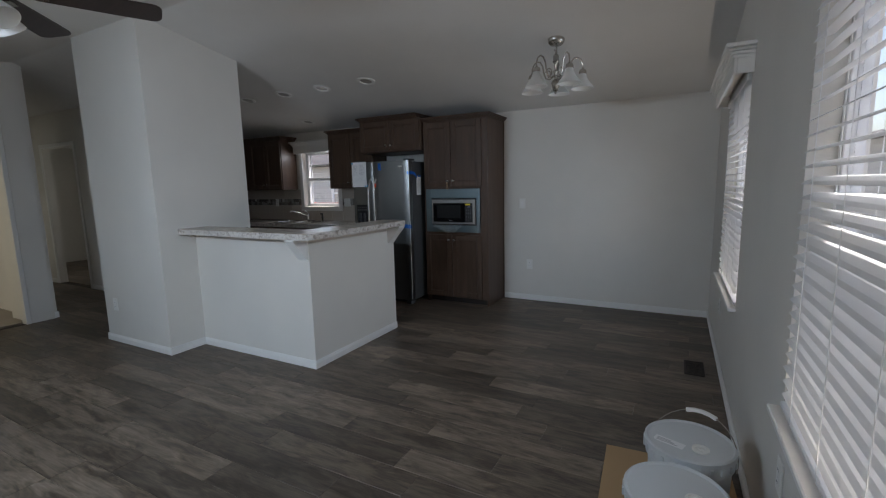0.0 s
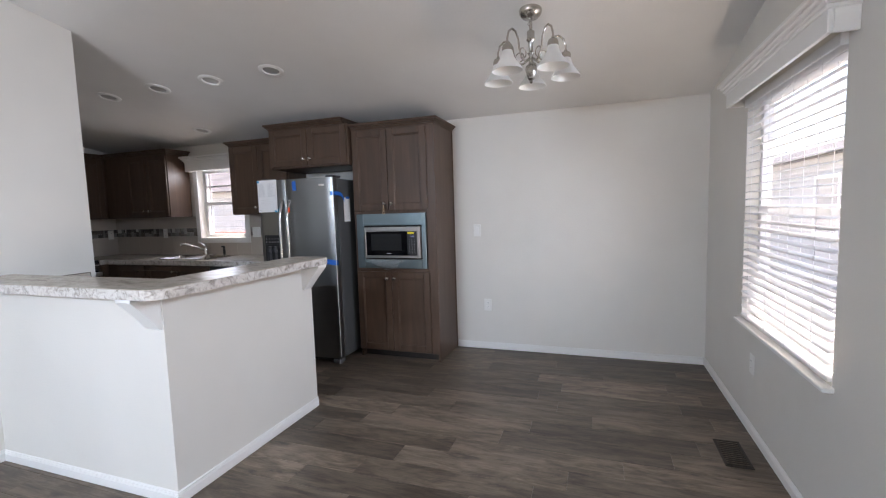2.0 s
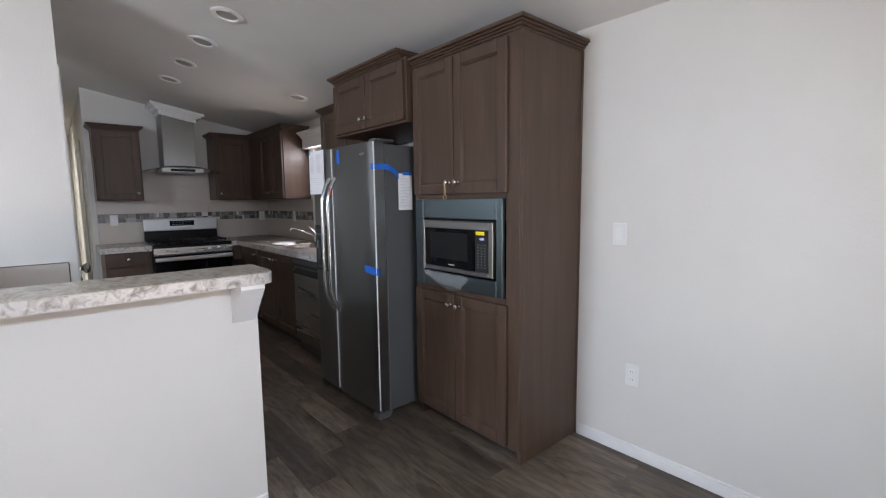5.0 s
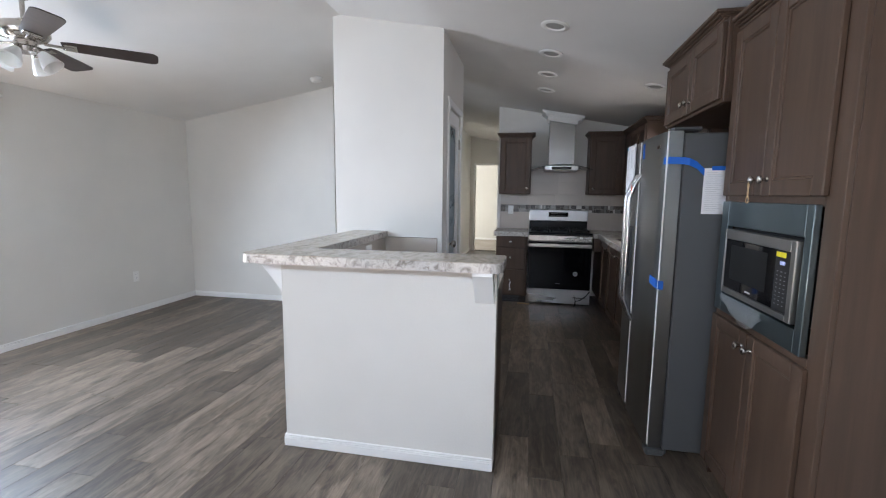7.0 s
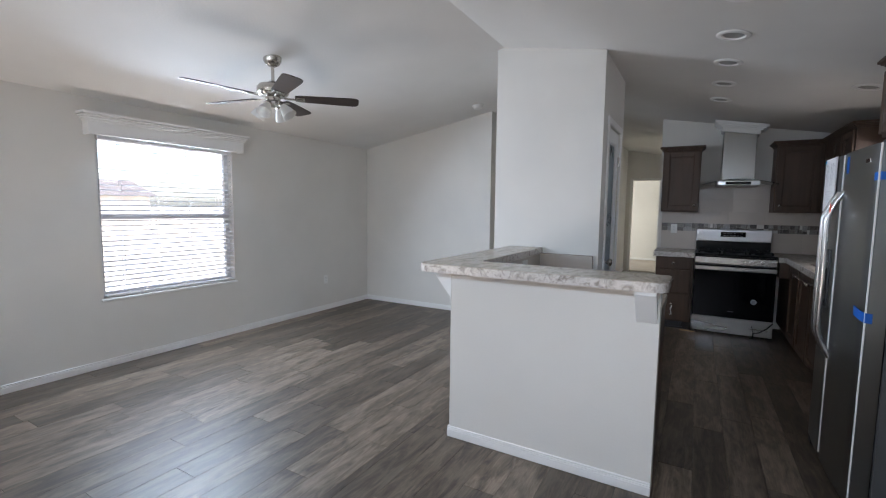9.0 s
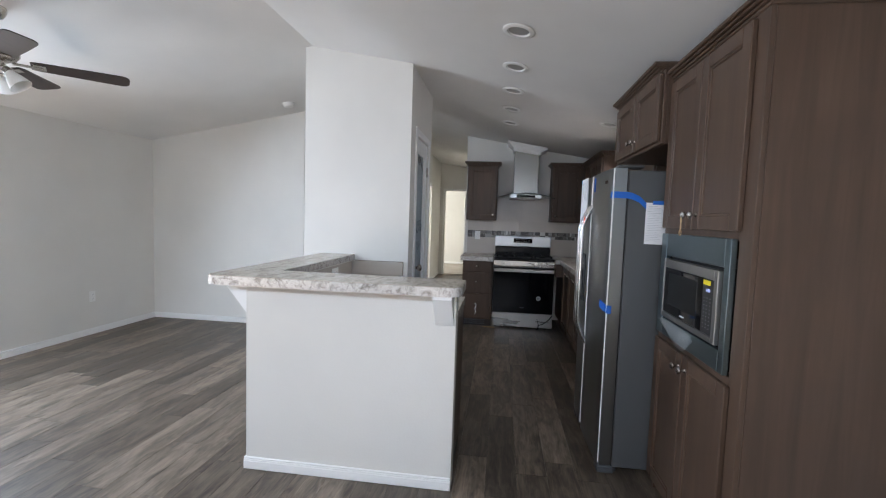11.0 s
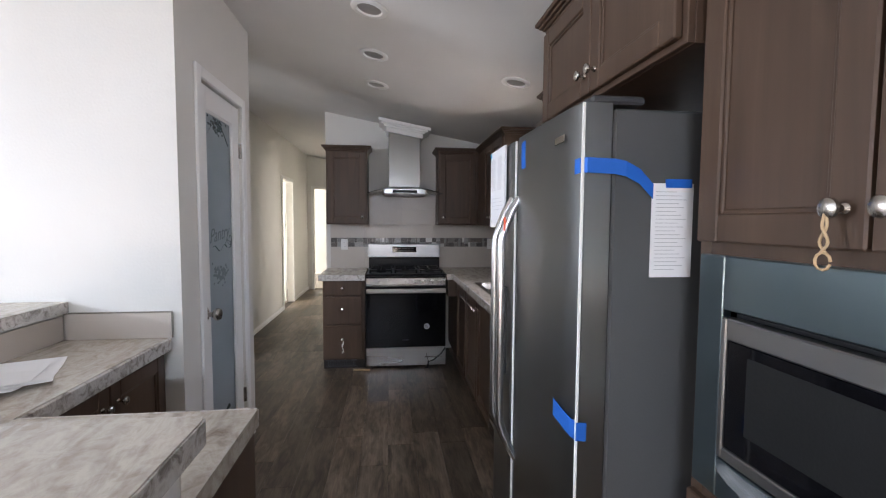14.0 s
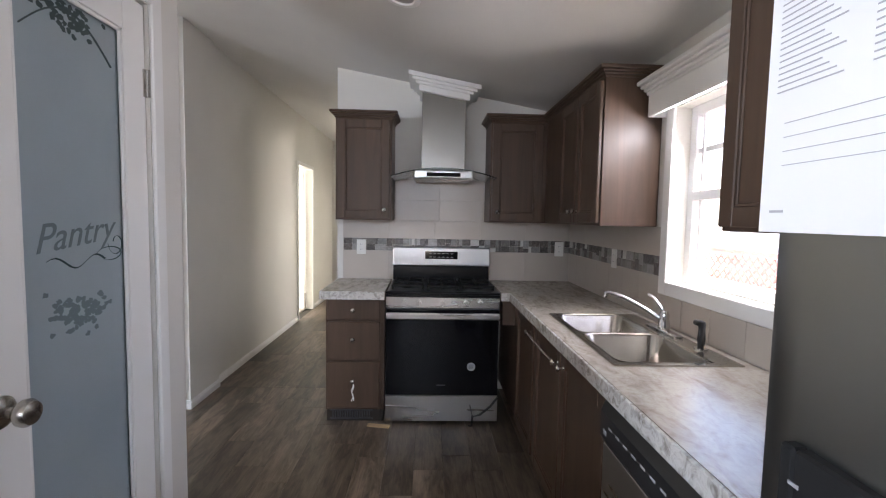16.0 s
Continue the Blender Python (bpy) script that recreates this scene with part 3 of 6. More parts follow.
rng = random.Random(4)
cxm = (gx0 + gx1) / 2
bm = bmesh.new()
tube(bm, [(cxm - 0.10 + 0.20 * k / 16, gy, 1.255 + 0.016 * math.sin(k * 0.55)) for k in range(17)], 0.004, 6, 0.2)
tube(bm, [(cxm - 0.12 + 0.05 * math.cos(k * 0.4), gy, 1.27 + 0.02 * math.sin(k * 0.4)) for k in range(14)], 0.0025, 6, 0.2)
tube(bm, [(cxm - 0.15 + 0.035 * math.cos(k * 0.5) * (1 - k / 20), gy, 1.30 - 0.04 * math.sin(k * 0.5) * (1 - k / 20)) for k in range(13)], 0.0025, 6, 0.2)
tube(bm, [(cxm + 0.15 - 0.30 * k / 16, gy, 1.83 + 0.09 * math.sin(k * 0.2)) for k in range(17)], 0.004, 6, 0.2)
for k in range(60):
    leaf_blob(bm, cxm + rng.gauss(0.0, 0.05), min(1.935, 1.91 + rng.gauss(0, 0.02)), 0.011, rng)
for k in range(6):
    leaf_blob(bm, cxm + 0.07 - rng.random() * 0.2, 0.32 + rng.random() * 0.03, 0.022, rng)
obj("etched_vine", bm, ETCH, pantry, recalc=False)
bm = bmesh.new()
for k in range(90):
    leaf_blob(bm, cxm + rng.gauss(0.0, 0.055), 1.12 + rng.gauss(0, 0.026), 0.011, rng)
obj("etched_fruit", bm, ETCHSOFT, pantry, recalc=False)

hall_door = root("hall_door", (-7.56, 3.30, 0), "white interior door standing open into a dark room", "door")
hm = pose(-7.57, 3.31, 0, 0, 0, 118)
bm = bmesh.new()
bx(bm, 0, 0.80, -0.018, 0.018, 0.012, 2.03, bev=0.003)
for z0, z1 in ((0.15, 0.95), (1.08, 1.88)):
    for u0, u1 in ((0.11, 0.36), (0.44, 0.69)):
        bx(bm, u0, u1, -0.022, 0.022, z0, z1, bev=0.008)
place(bm, hm)
obj("leaf", bm, TRIM, hall_door)
bm = bmesh.new()
knob(bm, (0.73, 0.018, 0.95), "y")
knob(bm, (0.73, -0.018, 0.95), "y", -1)
place(bm, hm)
obj("knob", bm, NICKEL, hall_door, smooth=True)
bed_door = root("bedroom_door", (-9.61, 2.10, 0), "white interior door standing open inwards", "door")
bm = bmesh.new()
bx(bm, -9.615, -9.58, 1.36, 2.085, 0.014, 2.035, bev=0.003)
for z0, z1 in ((0.15, 0.95), (1.08, 1.88)):
    for u0, u1 in ((1.45, 1.68), (1.76, 1.99)):
        bx(bm, -9.62, -9.575, u0, u1, z0, z1, bev=0.008)
obj("leaf", bm, TRIM, bed_door)
bm = bmesh.new()
knob(bm, (-9.58, 1.43, 0.95), "x")
obj("knob", bm, NICKEL, bed_door, smooth=True)

# ---------------------------------------------------------------- cabinets


def nob(bm, p, axis, s):
    turn = {"x": Matrix.Rotation(radians(90 * s), 4, "Y"), "y": Matrix.Rotation(radians(-90 * s), 4, "X")}[axis]
    lathe(bm, [(0, 0), (0.010, 0), (0.009, 0.003), (0.0055, 0.006), (0.005, 0.016), (0.012, 0.020), (0.016, 0.025), (0.015, 0.030), (0.008, 0.034), (0, 0.035)], Matrix.Translation(p) @ turn, 16)


def front(parent, name, axis, face, s, a0, a1, z0, z1, knob_at=None, raised=True):
    """A framed door or a slab drawer on the plane axis=face, standing proud by 20 mm to side s."""
    t, fr = 0.020, 0.058

    def b(bm, u0, u1, d0, d1, q0, q1, bev):
        if axis == "y":
            bx(bm, u0, u1, face + s * d0, face + s * d1, q0, q1, bev=bev)
        else:
            bx(bm, face + s * d0, face + s * d1, u0, u1, q0, q1, bev=bev)
    bm = bmesh.new()
    if raised:
        b(bm, a0, a0 + fr, 0, t, z0, z1, 0.0035)
        b(bm, a1 - fr, a1, 0, t, z0, z1, 0.0035)
        b(bm, a0 + fr, a1 - fr, 0, t, z0, z0 + fr, 0.0035)
        b(bm, a0 + fr, a1 - fr, 0, t, z1 - fr, z1, 0.0035)
        i = fr + 0.009
        for u in ((a0 + fr - 0.002, a0 + i, z0 + fr, z1 - fr), (a1 - i, a1 - fr + 0.002, z0 + fr, z1 - fr), (a0 + i, a1 - i, z0 + fr - 0.002, z0 + i), (a0 + i, a1 - i, z1 - i, z1 - fr + 0.002)):
            b(bm, u[0], u[1], 0, t * 0.72, u[2], u[3], 0.003)
        b(bm, a0 + i - 0.002, a1 - i + 0.002, 0, t * 0.42, z0 + i - 0.002, z1 - i + 0.002, 0)
    else:
        b(bm, a0, a1, 0, t, z0, z1, 0.005)
    d = obj(name, bm, CAB, parent)
    if knob_at:
        bm = bmesh.new()
        u, z = knob_at
        nob(bm, (u, face + s * t, z) if axis == "y" else (face + s * t, u, z), axis, s)
        kn = obj("knob", bm, NICKEL, d, smooth=True)
    return d


def crown(parent, x0, x1, y0, y1, z, open_sides):
    """Stepped crown; open_sides names the sides that flare outwards."""
    bm = bmesh.new()
    for k, (d, h) in enumerate(((0.006, 0.014), (0.016, 0.012), (0.028, 0.012), (0.040, 0.018))):
        zz = z + (0, 0.013, 0.024, 0.035)[k]
        bx(bm, x0 - (d if "w" in open_sides else 0), x1 + (d if "e" in open_sides else 0), y0 - (d if "s" in open_sides else 0), y1 + (d if "n" in open_sides else 0), zz, zz + h, bev=0.004)
    return obj("crown", bm, CAB, parent)


def cabinet(name, label, at):
    return root(name, at, label, "cabinet")


G = 0.003
# oven tower
TX0, TX1, TF = -2.645, -1.845, 4.563
tower = cabinet("tower_cabinet", "tall dark-stained wooden cabinet with built-in microwave niche", ((TX0 + TX1) / 2, 4.8, 0))
bm = bmesh.new()
bx(bm, TX1 - 0.02, TX1, TF, YN - G, 0.0, 2.10, bev=0.002)
bx(bm, TX0, TX0 + 0.02, TF, YN - G, 0.0, 2.10, bev=0.002)
bx(bm, TX0 + 0.02, TX1 - 0.02, YN - 0.03, YN - G, 0.09, 2.10)
for z0, z1 in ((0.09, 0.12), (0.80, 0.84), (1.345, 1.375), (2.07, 2.10)):
    bx(bm, TX0 + 0.02, TX1 - 0.02, TF + 0.02, YN - 0.03, z0, z1)
for a in ((TX0, TX0 + 0.035, 0.075, 2.10), (TX1 - 0.085, TX1, 0.075, 2.10)):
    bx(bm, a[0], a[1], TF - 0.018, TF - 0.0005, a[2], a[3], bev=0.002)
for z0, z1 in ((0.075, 0.12), (0.80, 0.845), (1.335, 1.375), (2.06, 2.10)):
    bx(bm, TX0 + 0.035, TX1 - 0.085, TF - 0.018, TF - 0.0005, z0, z1, bev=0.002)
bx(bm, TX1 - 0.001, TX1 + 0.006, YN - 0.02, YN - G, 0.0, 2.10, bev=0.002)
obj("body", bm, CAB, tower)
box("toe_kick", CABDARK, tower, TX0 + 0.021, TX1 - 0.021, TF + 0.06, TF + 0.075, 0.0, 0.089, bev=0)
seam = -2.285
for nm, a0, a1, z0, z1, kx, kz in (("door", TX0 + 0.012, seam - G, 1.368, 2.085, seam - 0.035, 1.43), ("door", seam + G, -1.915, 1.368, 2.085, seam + 0.035, 1.43),
                                 ("door", TX0 + 0.012, seam - G, 0.085, 0.815, seam - 0.035, 0.755), ("door", seam + G, -1.915, 0.085, 0.815, seam + 0.035, 0.755)):
    front(tower, nm, "y", TF - 0.018, -1, a0, a1, z0, z1, (kx, kz))
crown(tower, TX0, TX1, TF - 0.018, YN - G, 2.10, "ews")

bm = bmesh.new()
tube(bm, [(seam - 0.035 + 0.010 * math.sin(k * 0.55) * (k / 12), TF - 0.068, 1.425 - 0.06 * k / 12) for k in range(13)], 0.0022, 6)
tube(bm, [(seam - 0.035 - 0.010 * math.sin(k * 0.55) * (k / 12), TF - 0.070, 1.425 - 0.06 * k / 12) for k in range(13)], 0.0022, 6)
tube(bm, [(seam - 0.035 + 0.012 * math.cos(k * 0.6), TF - 0.069, 1.352 + 0.013 * math.sin(k * 0.6)) for k in range(11)], 0.0022, 6)
tagged(obj("twist_tie", bm, WOODCHIP, tower), "pale twisted tie hanging from the knob", kind="stuff")

# microwave with its trim panel
mw = root("microwave", (-2.28, 4.7, 0.85), "built-in microwave in a blue-grey steel trim kit with film hanging off", "microwave")
MF = TF - 0.0185
mx0, mx1, mz0, mz1 = -2.615, -1.935, 0.848, 1.342
bm = bmesh.new()
ix0, ix1, iz0, iz1 = -2.545, -1.975, 0.93, 1.235
MT = 0.022
for a in ((mx0, ix0, mz0, mz1), (ix1, mx1, mz0, mz1), (ix0, ix1, mz0, iz0), (ix0, ix1, iz1, mz1)):
    bx(bm, a[0], a[1], MF - MT, MF - 0.0005, a[2], a[3], bev=0.0025)
obj("trim_panel", bm, TRIMKIT, mw)
MQ = MF + 0.006
box("body", BLACK, mw, ix0 + 0.004, ix1 - 0.004, MQ - 0.002, MQ + 0.37, iz0 + 0.004, iz1 - 0.004)
bm = bmesh.new()
fx0, fx1, fz0, fz1 = ix0 + 0.012, ix1 - 0.012, iz0 + 0.012, iz1 - 0.012
fb = 0.030
gl0, gl1, gb, gt = fx0 + 0.014, fx1 - fb, fz0 + 0.024, fz1 - 0.042
for a in ((fx0, gl0, fz0, fz1), (gl1, fx1, fz0, fz1), (gl0, gl1, fz0, gb), (gl0, gl1, gt, fz1)):
    bx(bm, a[0], a[1], MQ - 0.040, MQ - 0.013, a[2], a[3], bev=0.003)
obj("door_frame", bm, brushed("slate_steel", (0.33, 0.32, 0.31), 0.34, "x"), mw)
box("door_glass", BLACKGLASS, mw, gl0 + 0.0005, gl1 - 0.095, MQ - 0.036, MQ - 0.014, gb + 0.0005, gt - 0.0005, bev=0.002)
box("door_window", IRON, mw, gl0 + 0.05, gl1 - 0.15, MQ - 0.0364, MQ - 0.0361, gb + 0.045, gt - 0.022, bev=0)
box("control_panel", BLACK, mw, gl1 - 0.0945, gl1 - 0.0005, MQ - 0.037, MQ - 0.014, gb + 0.0005, gt - 0.0005, bev=0.002)
box("label_sticker", YELLOW, mw, gl1 - 0.088, gl1 - 0.028, MQ - 0.0385, MQ - 0.0373, gt - 0.024, gt - 0.006, bev=0)
kp = bmesh.new()
for r in range(9):
    for c in range(3):
        u = gl1 - 0.078 + c * 0.024
        z = gt - 0.075 - r * 0.0145
        bx(kp, u + 0.002, u + 0.010, MQ - 0.038, MQ - 0.0372, z, z + 0.0024)
tagged(obj("keypad", kp, FAINT, mw), kind="stuff")
em, ent, eb = material("display_glow", (0.1, 0.1, 0.1), 0.4)
eb.inputs["Emission Color"].default_value = (0.45, 0.55, 1.0, 1)
eb.inputs["Emission Strength"].default_value = 0.2
cu = bpy.data.curves.new("clock_display", "FONT")
cu.body, cu.size, cu.extrude = "0:00", 0.019, 0.0003
d = new("clock_display", cu)
d.data.materials.append(em)
d.parent = mw
d.matrix_parent_inverse = mw.matrix_basis.inverted()
d.matrix_basis = pose(gl1 - 0.062, MQ - 0.0377, gt - 0.05, 90, 0, 0)
box("maker_mark", FAINT, mw, -2.315, -2.27, MQ - 0.0372, MQ - 0.0362, gb + 0.014, gb + 0.021, bev=0)
bm = bmesh.new()
grid = {}
for i in range(13):
    for j in range(5):
        u = -2.52 + 0.36 * i / 12
        sag = 0.075 * math.sin(math.pi * (i / 12) ** 1.35)
        z = iz0 + 0.002 - j / 4 * (0.022 + sag) + 0.004 * math.sin(i * 2.1 + j)
        y = MF - MT - 0.004 - 0.012 * math.sin(j / 4 * 3) - 0.006 * abs(math.sin(i * 1.3 + j * 0.8))
        grid[i, j] = bm.verts.new((u, y, z))
for i in range(12):
    for j in range(4):
        bm.faces.new((grid[i, j], grid[i + 1, j], grid[i + 1, j + 1], grid[i, j + 1]))
film_ob = obj("hanging_film", bm, FILM, mw, smooth=True, recalc=False)
sol = film_ob.modifiers.new("thickness", "SOLIDIFY")
sol.thickness = 0.0008

# refrigerator
FX0, FX1, FF = -3.50, -2.70, 4.275
fr = root("refrigerator", (-3.16, 4.6, 0), "dark stainless side-by-side refrigerator with blue tape on its doors", "refrigerator")
box("body", FSIDE, fr, FX0 + 0.004, FX1 - 0.004, FF + 0.092, YN - 0.06, 0.045, 1.665, bev=0.006)
bm = bmesh.new()
bx(bm, FX0 + 0.02, FX1 - 0.02, FF + 0.06, FF + 0.12, 0.012, 0.044, bev=0.004)
obj("base_grille", bm, DARKGREY, fr)
for x in (FX0 + 0.01, FX1 - 0.09):
    box("foot_cover", FSIDE, fr, x, x + 0.08, FF + 0.015, FF + 0.11, 0.0, 0.045, bev=0.01)
    box("hinge_cover", DARKGREY, fr, x, x + 0.08, FF + 0.04, FF + 0.17, 1.676, 1.695, bev=0.006)
fs = -3.183


def fridge_door(x0, x1):
    bm = bmesh.new()
    n, bow = 12, 0.014
    xs = [x0 + (x1 - x0) * k / n for k in range(n + 1)]

    def ydoor(x):
        q = (x - FX0) / (FX1 - FX0) * 2 - 1
        edge = min(x - x0, x1 - x) / 0.02
        return FF + bow * q * q + (0.010 * (1 - min(1, edge)) ** 2)
    poly = [(x, ydoor(x)) for x in xs] + [(x1, FF + 0.085), (x0, FF + 0.085)]
    prism(bm, poly, "z", 0.055, 1.675)
    return obj("door", bm, FRIDGE, fr, smooth=True)


fridge_door(FX0, fs - 0.003)
fridge_door(fs + 0.003, FX1)
for x, lab in ((fs - 0.004, 0), (FX1 + 0.0005, 1)):
    box("door_edge_film", PLASTIC, fr, x - 0.003, x + 0.002, FF + 0.002 + 0.012 * lab, FF + 0.009 + 0.012 * lab, 0.07, 1.674, bev=0.001)
for s in (-1, 1):
    bm = bmesh.new()
    x = fs + s * 0.038
    tube(bm, [(x + s * 0.004 * math.sin(math.pi * k / 20), FF + 0.006 - 0.060 * min(1, 1.75 * math.sin(math.pi * k / 20) ** 0.75), 0.615 + 0.87 * k / 20) for k in range(21)], 0.013, 10, 1.0)
    obj("handle", bm, HANDLE, fr, smooth=True)
box("handle_tag", ORANGE, fr, fs + 0.052, fs + 0.072, FF - 0.050, FF - 0.0485, 1.378, 1.422, bev=0)
# water and ice dispenser
bm = bmesh.new()
dx0, dx1, dz0, dz1 = -3.445, -3.265, 0.86, 1.175
for a in ((dx0, dx0 + 0.018, dz0, dz1), (dx1 - 0.018, dx1, dz0, dz1), (dx0 + 0.018, dx1 - 0.018, dz0, dz0 + 0.02), (dx0 + 0.018, dx1 - 0.018, 1.085, dz1)):
    bx(bm, a[0], a[1], FF - 0.006, FF + 0.012, a[2], a[3], bev=0.003)
bx(bm, dx0 + 0.01, dx1 - 0.01, FF - 0.001, FF + 0.012, dz0 + 0.01, 1.09)
obj("dispenser", bm, BLACK, fr)
bm = bmesh.new()
for k in range(2):
    cyl(bm, (-3.385 + 0.06 * k, FF - 0.012, 1.02), 0.017, 0.05, "z", 14, 0.012)
    bx(bm, -3.398 + 0.06 * k, -3.372 + 0.06 * k, FF - 0.012, FF - 0.002, 0.94, 1.018, bev=0.003)
bx(bm, dx0 + 0.03, dx1 - 0.03, FF - 0.012, FF - 0.002, dz0 + 0.022, dz0 + 0.032, bev=0.002)
obj("dispenser_paddle", bm, DARKGREY, fr)
bm = bmesh.new()
for k in range(5):
    bx(bm, -3.43 + k * 0.032, -3.416 + k * 0.032, FF - 0.0072, FF - 0.0062, 1.108, 1.116)
    bx(bm, -3.43 + k * 0.032, -3.418 + k * 0.032, FF - 0.0072, FF - 0.0062, 1.138, 1.142)
tagged(obj("dispenser_marking", bm, FAINT, fr), kind="stuff")
box("maker_badge", CHROME, fr, -2.835, -2.775, FF + 0.0025, FF + 0.0055, 1.60, 1.618, bev=0.001)


def bent_strip(name, mat, parent, pts, half, along):
    """A thin strip of tape through the points, its width along the given vector."""
    bm = bmesh.new()
    v = Vector(along) * half
    rows = [(bm.verts.new(Vector(p) - v), bm.verts.new(Vector(p) + v)) for p in pts]
    for a, b in zip(rows, rows[1:]):
        bm.faces.new((a[0], b[0], b[1], a[1]))
    o = obj(name, mat=mat, bm=bm, parent=parent, recalc=False)
    o.modifiers.new("thickness", "SOLIDIFY").thickness = 0.0006
    return o


bent_strip("tape", TAPE, fr, [(-3.092, FF + 0.0005, 1.675), (-3.090, FF - 0.001, 1.61), (-3.086, FF - 0.001, 1.572)], 0.020, (1, 0, 0))
bent_strip("tape", TAPE, fr, [(-2.722, FF + 0.008, 1.533), (-2.706, FF + 0.012, 1.535), (-2.692, FF + 0.025, 1.535), (-2.690, FF + 0.09, 1.533), (-2.688, FF + 0.115, 1.528), (-2.692, FF + 0.15, 1.512), (-2.694, FF + 0.185, 1.478)], 0.017, (0, 0, 1))
bent_strip("tape", TAPE, fr, [(-2.81, FF + 0.003, 0.935), (-2.72, FF + 0.008, 0.925), (-2.695, FF + 0.016, 0.922), (-2.695, FF + 0.04, 0.92)], 0.022, (0, 0, 1))
sheet = root("paper_sheet", (-2.69, 4.53, 1.28), "white printed sheet taped to the refrigerator's side", "paper")
box("page", PAPER, sheet, FX1 - 0.0035, FX1 - 0.0015, 4.462, 4.565, 1.28, 1.498, bev=0)
box("tape", TAPE, sheet, FX1 - 0.0034, FX1 - 0.0006, 4.495, 4.56, 1.488, 1.508, bev=0)
bm = bmesh.new()
for k in range(21):
    bx(bm, FX1 - 0.0014, FX1 - 0.0009, 4.472, 4.472 + 0.05 + 0.033 * ((k * 7) % 5) / 5, 1.478 - k * 0.009, 1.4792 - k * 0.009)
tagged(obj("printed_line", bm, FAINT, sheet), kind="stuff")
man = root("paper_packet", (-3.38, 4.26, 1.39), "packet of white printed papers taped to the refrigerator door", "paper")
py = FF - 0.003
bm = bmesh.new()
for k in range(3):
    bx(bm, -3.490 + 0.002 * k, -3.278 + 0.001 * k, py - 0.003 * k - 0.002, py - 0.003 * k, 1.390 - 0.002 * k, 1.678 - 0.001 * k)
obj("page", bm, PAPER, man)
bent_strip("tape", TEAL, man, [(-3.30, py - 0.010, 1.392), (-3.27, py - 0.005, 1.395), (-3.245, FF - 0.001, 1.418)], 0.011, (0.5, 0, -0.86))
bent_strip("tape", TEAL, man, [(-3.474, py - 0.0095, 1.655), (-3.48, py - 0.0095, 1.672), (-3.484, FF + 0.006, 1.677)], 0.012, (1, 0, 0))
bm = bmesh.new()
for c in range(2):
    for k in range(20):
        bx(bm, -3.472 + c * 0.098, -3.472 + c * 0.098 + 0.05 + 0.03 * ((k * 5 + c) % 4) / 4, py - 0.0088, py - 0.0082, 1.645 - k * 0.0062, 1.6463 - k * 0.0062)
tagged(obj("printed_line", bm, FAINT, man), kind="stuff")
bm = bmesh.new()
for k in range(4):
    bx(bm, -3.46, -3.33 + 0.01 * k, py - 0.0088, py - 0.0082, 1.495 - k * 0.014, 1.4957 - k * 0.014)
bx(bm, -3.472, -3.455, py - 0.0088, py - 0.0082, 1.406, 1.4085)
tagged(obj("faint_line", bm, FAINT, man), kind="stuff")

# cabinet over the refrigerator
oc = cabinet("refrigerator_cabinet", "dark-stained wooden cabinet above the refrigerator", (-3.13, 4.8, 1.8))
bm = bmesh.new()
bx(bm, -3.52, TX0 - G, 4.515, YN - G, 1.795, 2.165, bev=0.002)
bx(bm, -3.52, TX0 - G, 4.497, 4.5145, 1.795, 2.165, bev=0.002)
obj("body", bm, CAB, oc)
om = -3.08
front(oc, "door", "y", 4.497, -1, -3.505, om - G, 1.81, 2.15, (om - 0.035, 1.87))
front(oc, "door", "y", 4.497, -1, om + G, TX0 - 0.02, 1.81, 2.15, (om + 0.035, 1.87))
crown(oc, -3.52, TX0 - 0.05, 4.497, YN - 0.01, 2.165, "ws")


def upper(name, label, x0, x1, y0, y1, axis, face, s, doors, sides, z0=1.372, z1=2.10):
    c = cabinet(name, label, ((x0 + x1) / 2, (y0 + y1) / 2, z0))
    box("body", CAB, c, x0, x1, y0, y1, z0, z1, bev=0.002)
    for a0, a1, kx in doors:
        front(c, "door", axis, face, s, a0, a1, z0 + 0.012, z1 - 0.012, (kx, z0 + 0.075))
    crown(c, x0, x1, y0, y1, z1, sides)
    return c


UF = 4.766
upper("wall_cabinet", "dark-stained wooden wall cabinet beside the window", -4.285, -3.525, UF, YN - G, "y", UF, -1, [(-4.275, -3.905, -3.935), (-3.899, -3.535, -3.865)], "ws")
upper("wall_cabinet", "dark-stained wooden corner wall cabinet with two doors", -6.245, -5.205, UF, YN - G, "y", UF, -1, [(-5.87, -5.545, -5.58), (-5.539, -5.215, -5.505)], "es")
upper("wall_cabinet", "dark-stained wooden wall cabinet beside the range hood", XW + G, -6.265, 3.235, 3.640, "x", -6.265, 1, [(3.25, 3.625, 3.59)], "ens")
upper("wall_cabinet", "dark-stained wooden corner wall cabinet beside the hood", XW + G, -6.265, 4.357, YN - G, "x", -6.265, 1, [(4.37, 4.74, 4.41)], "es")

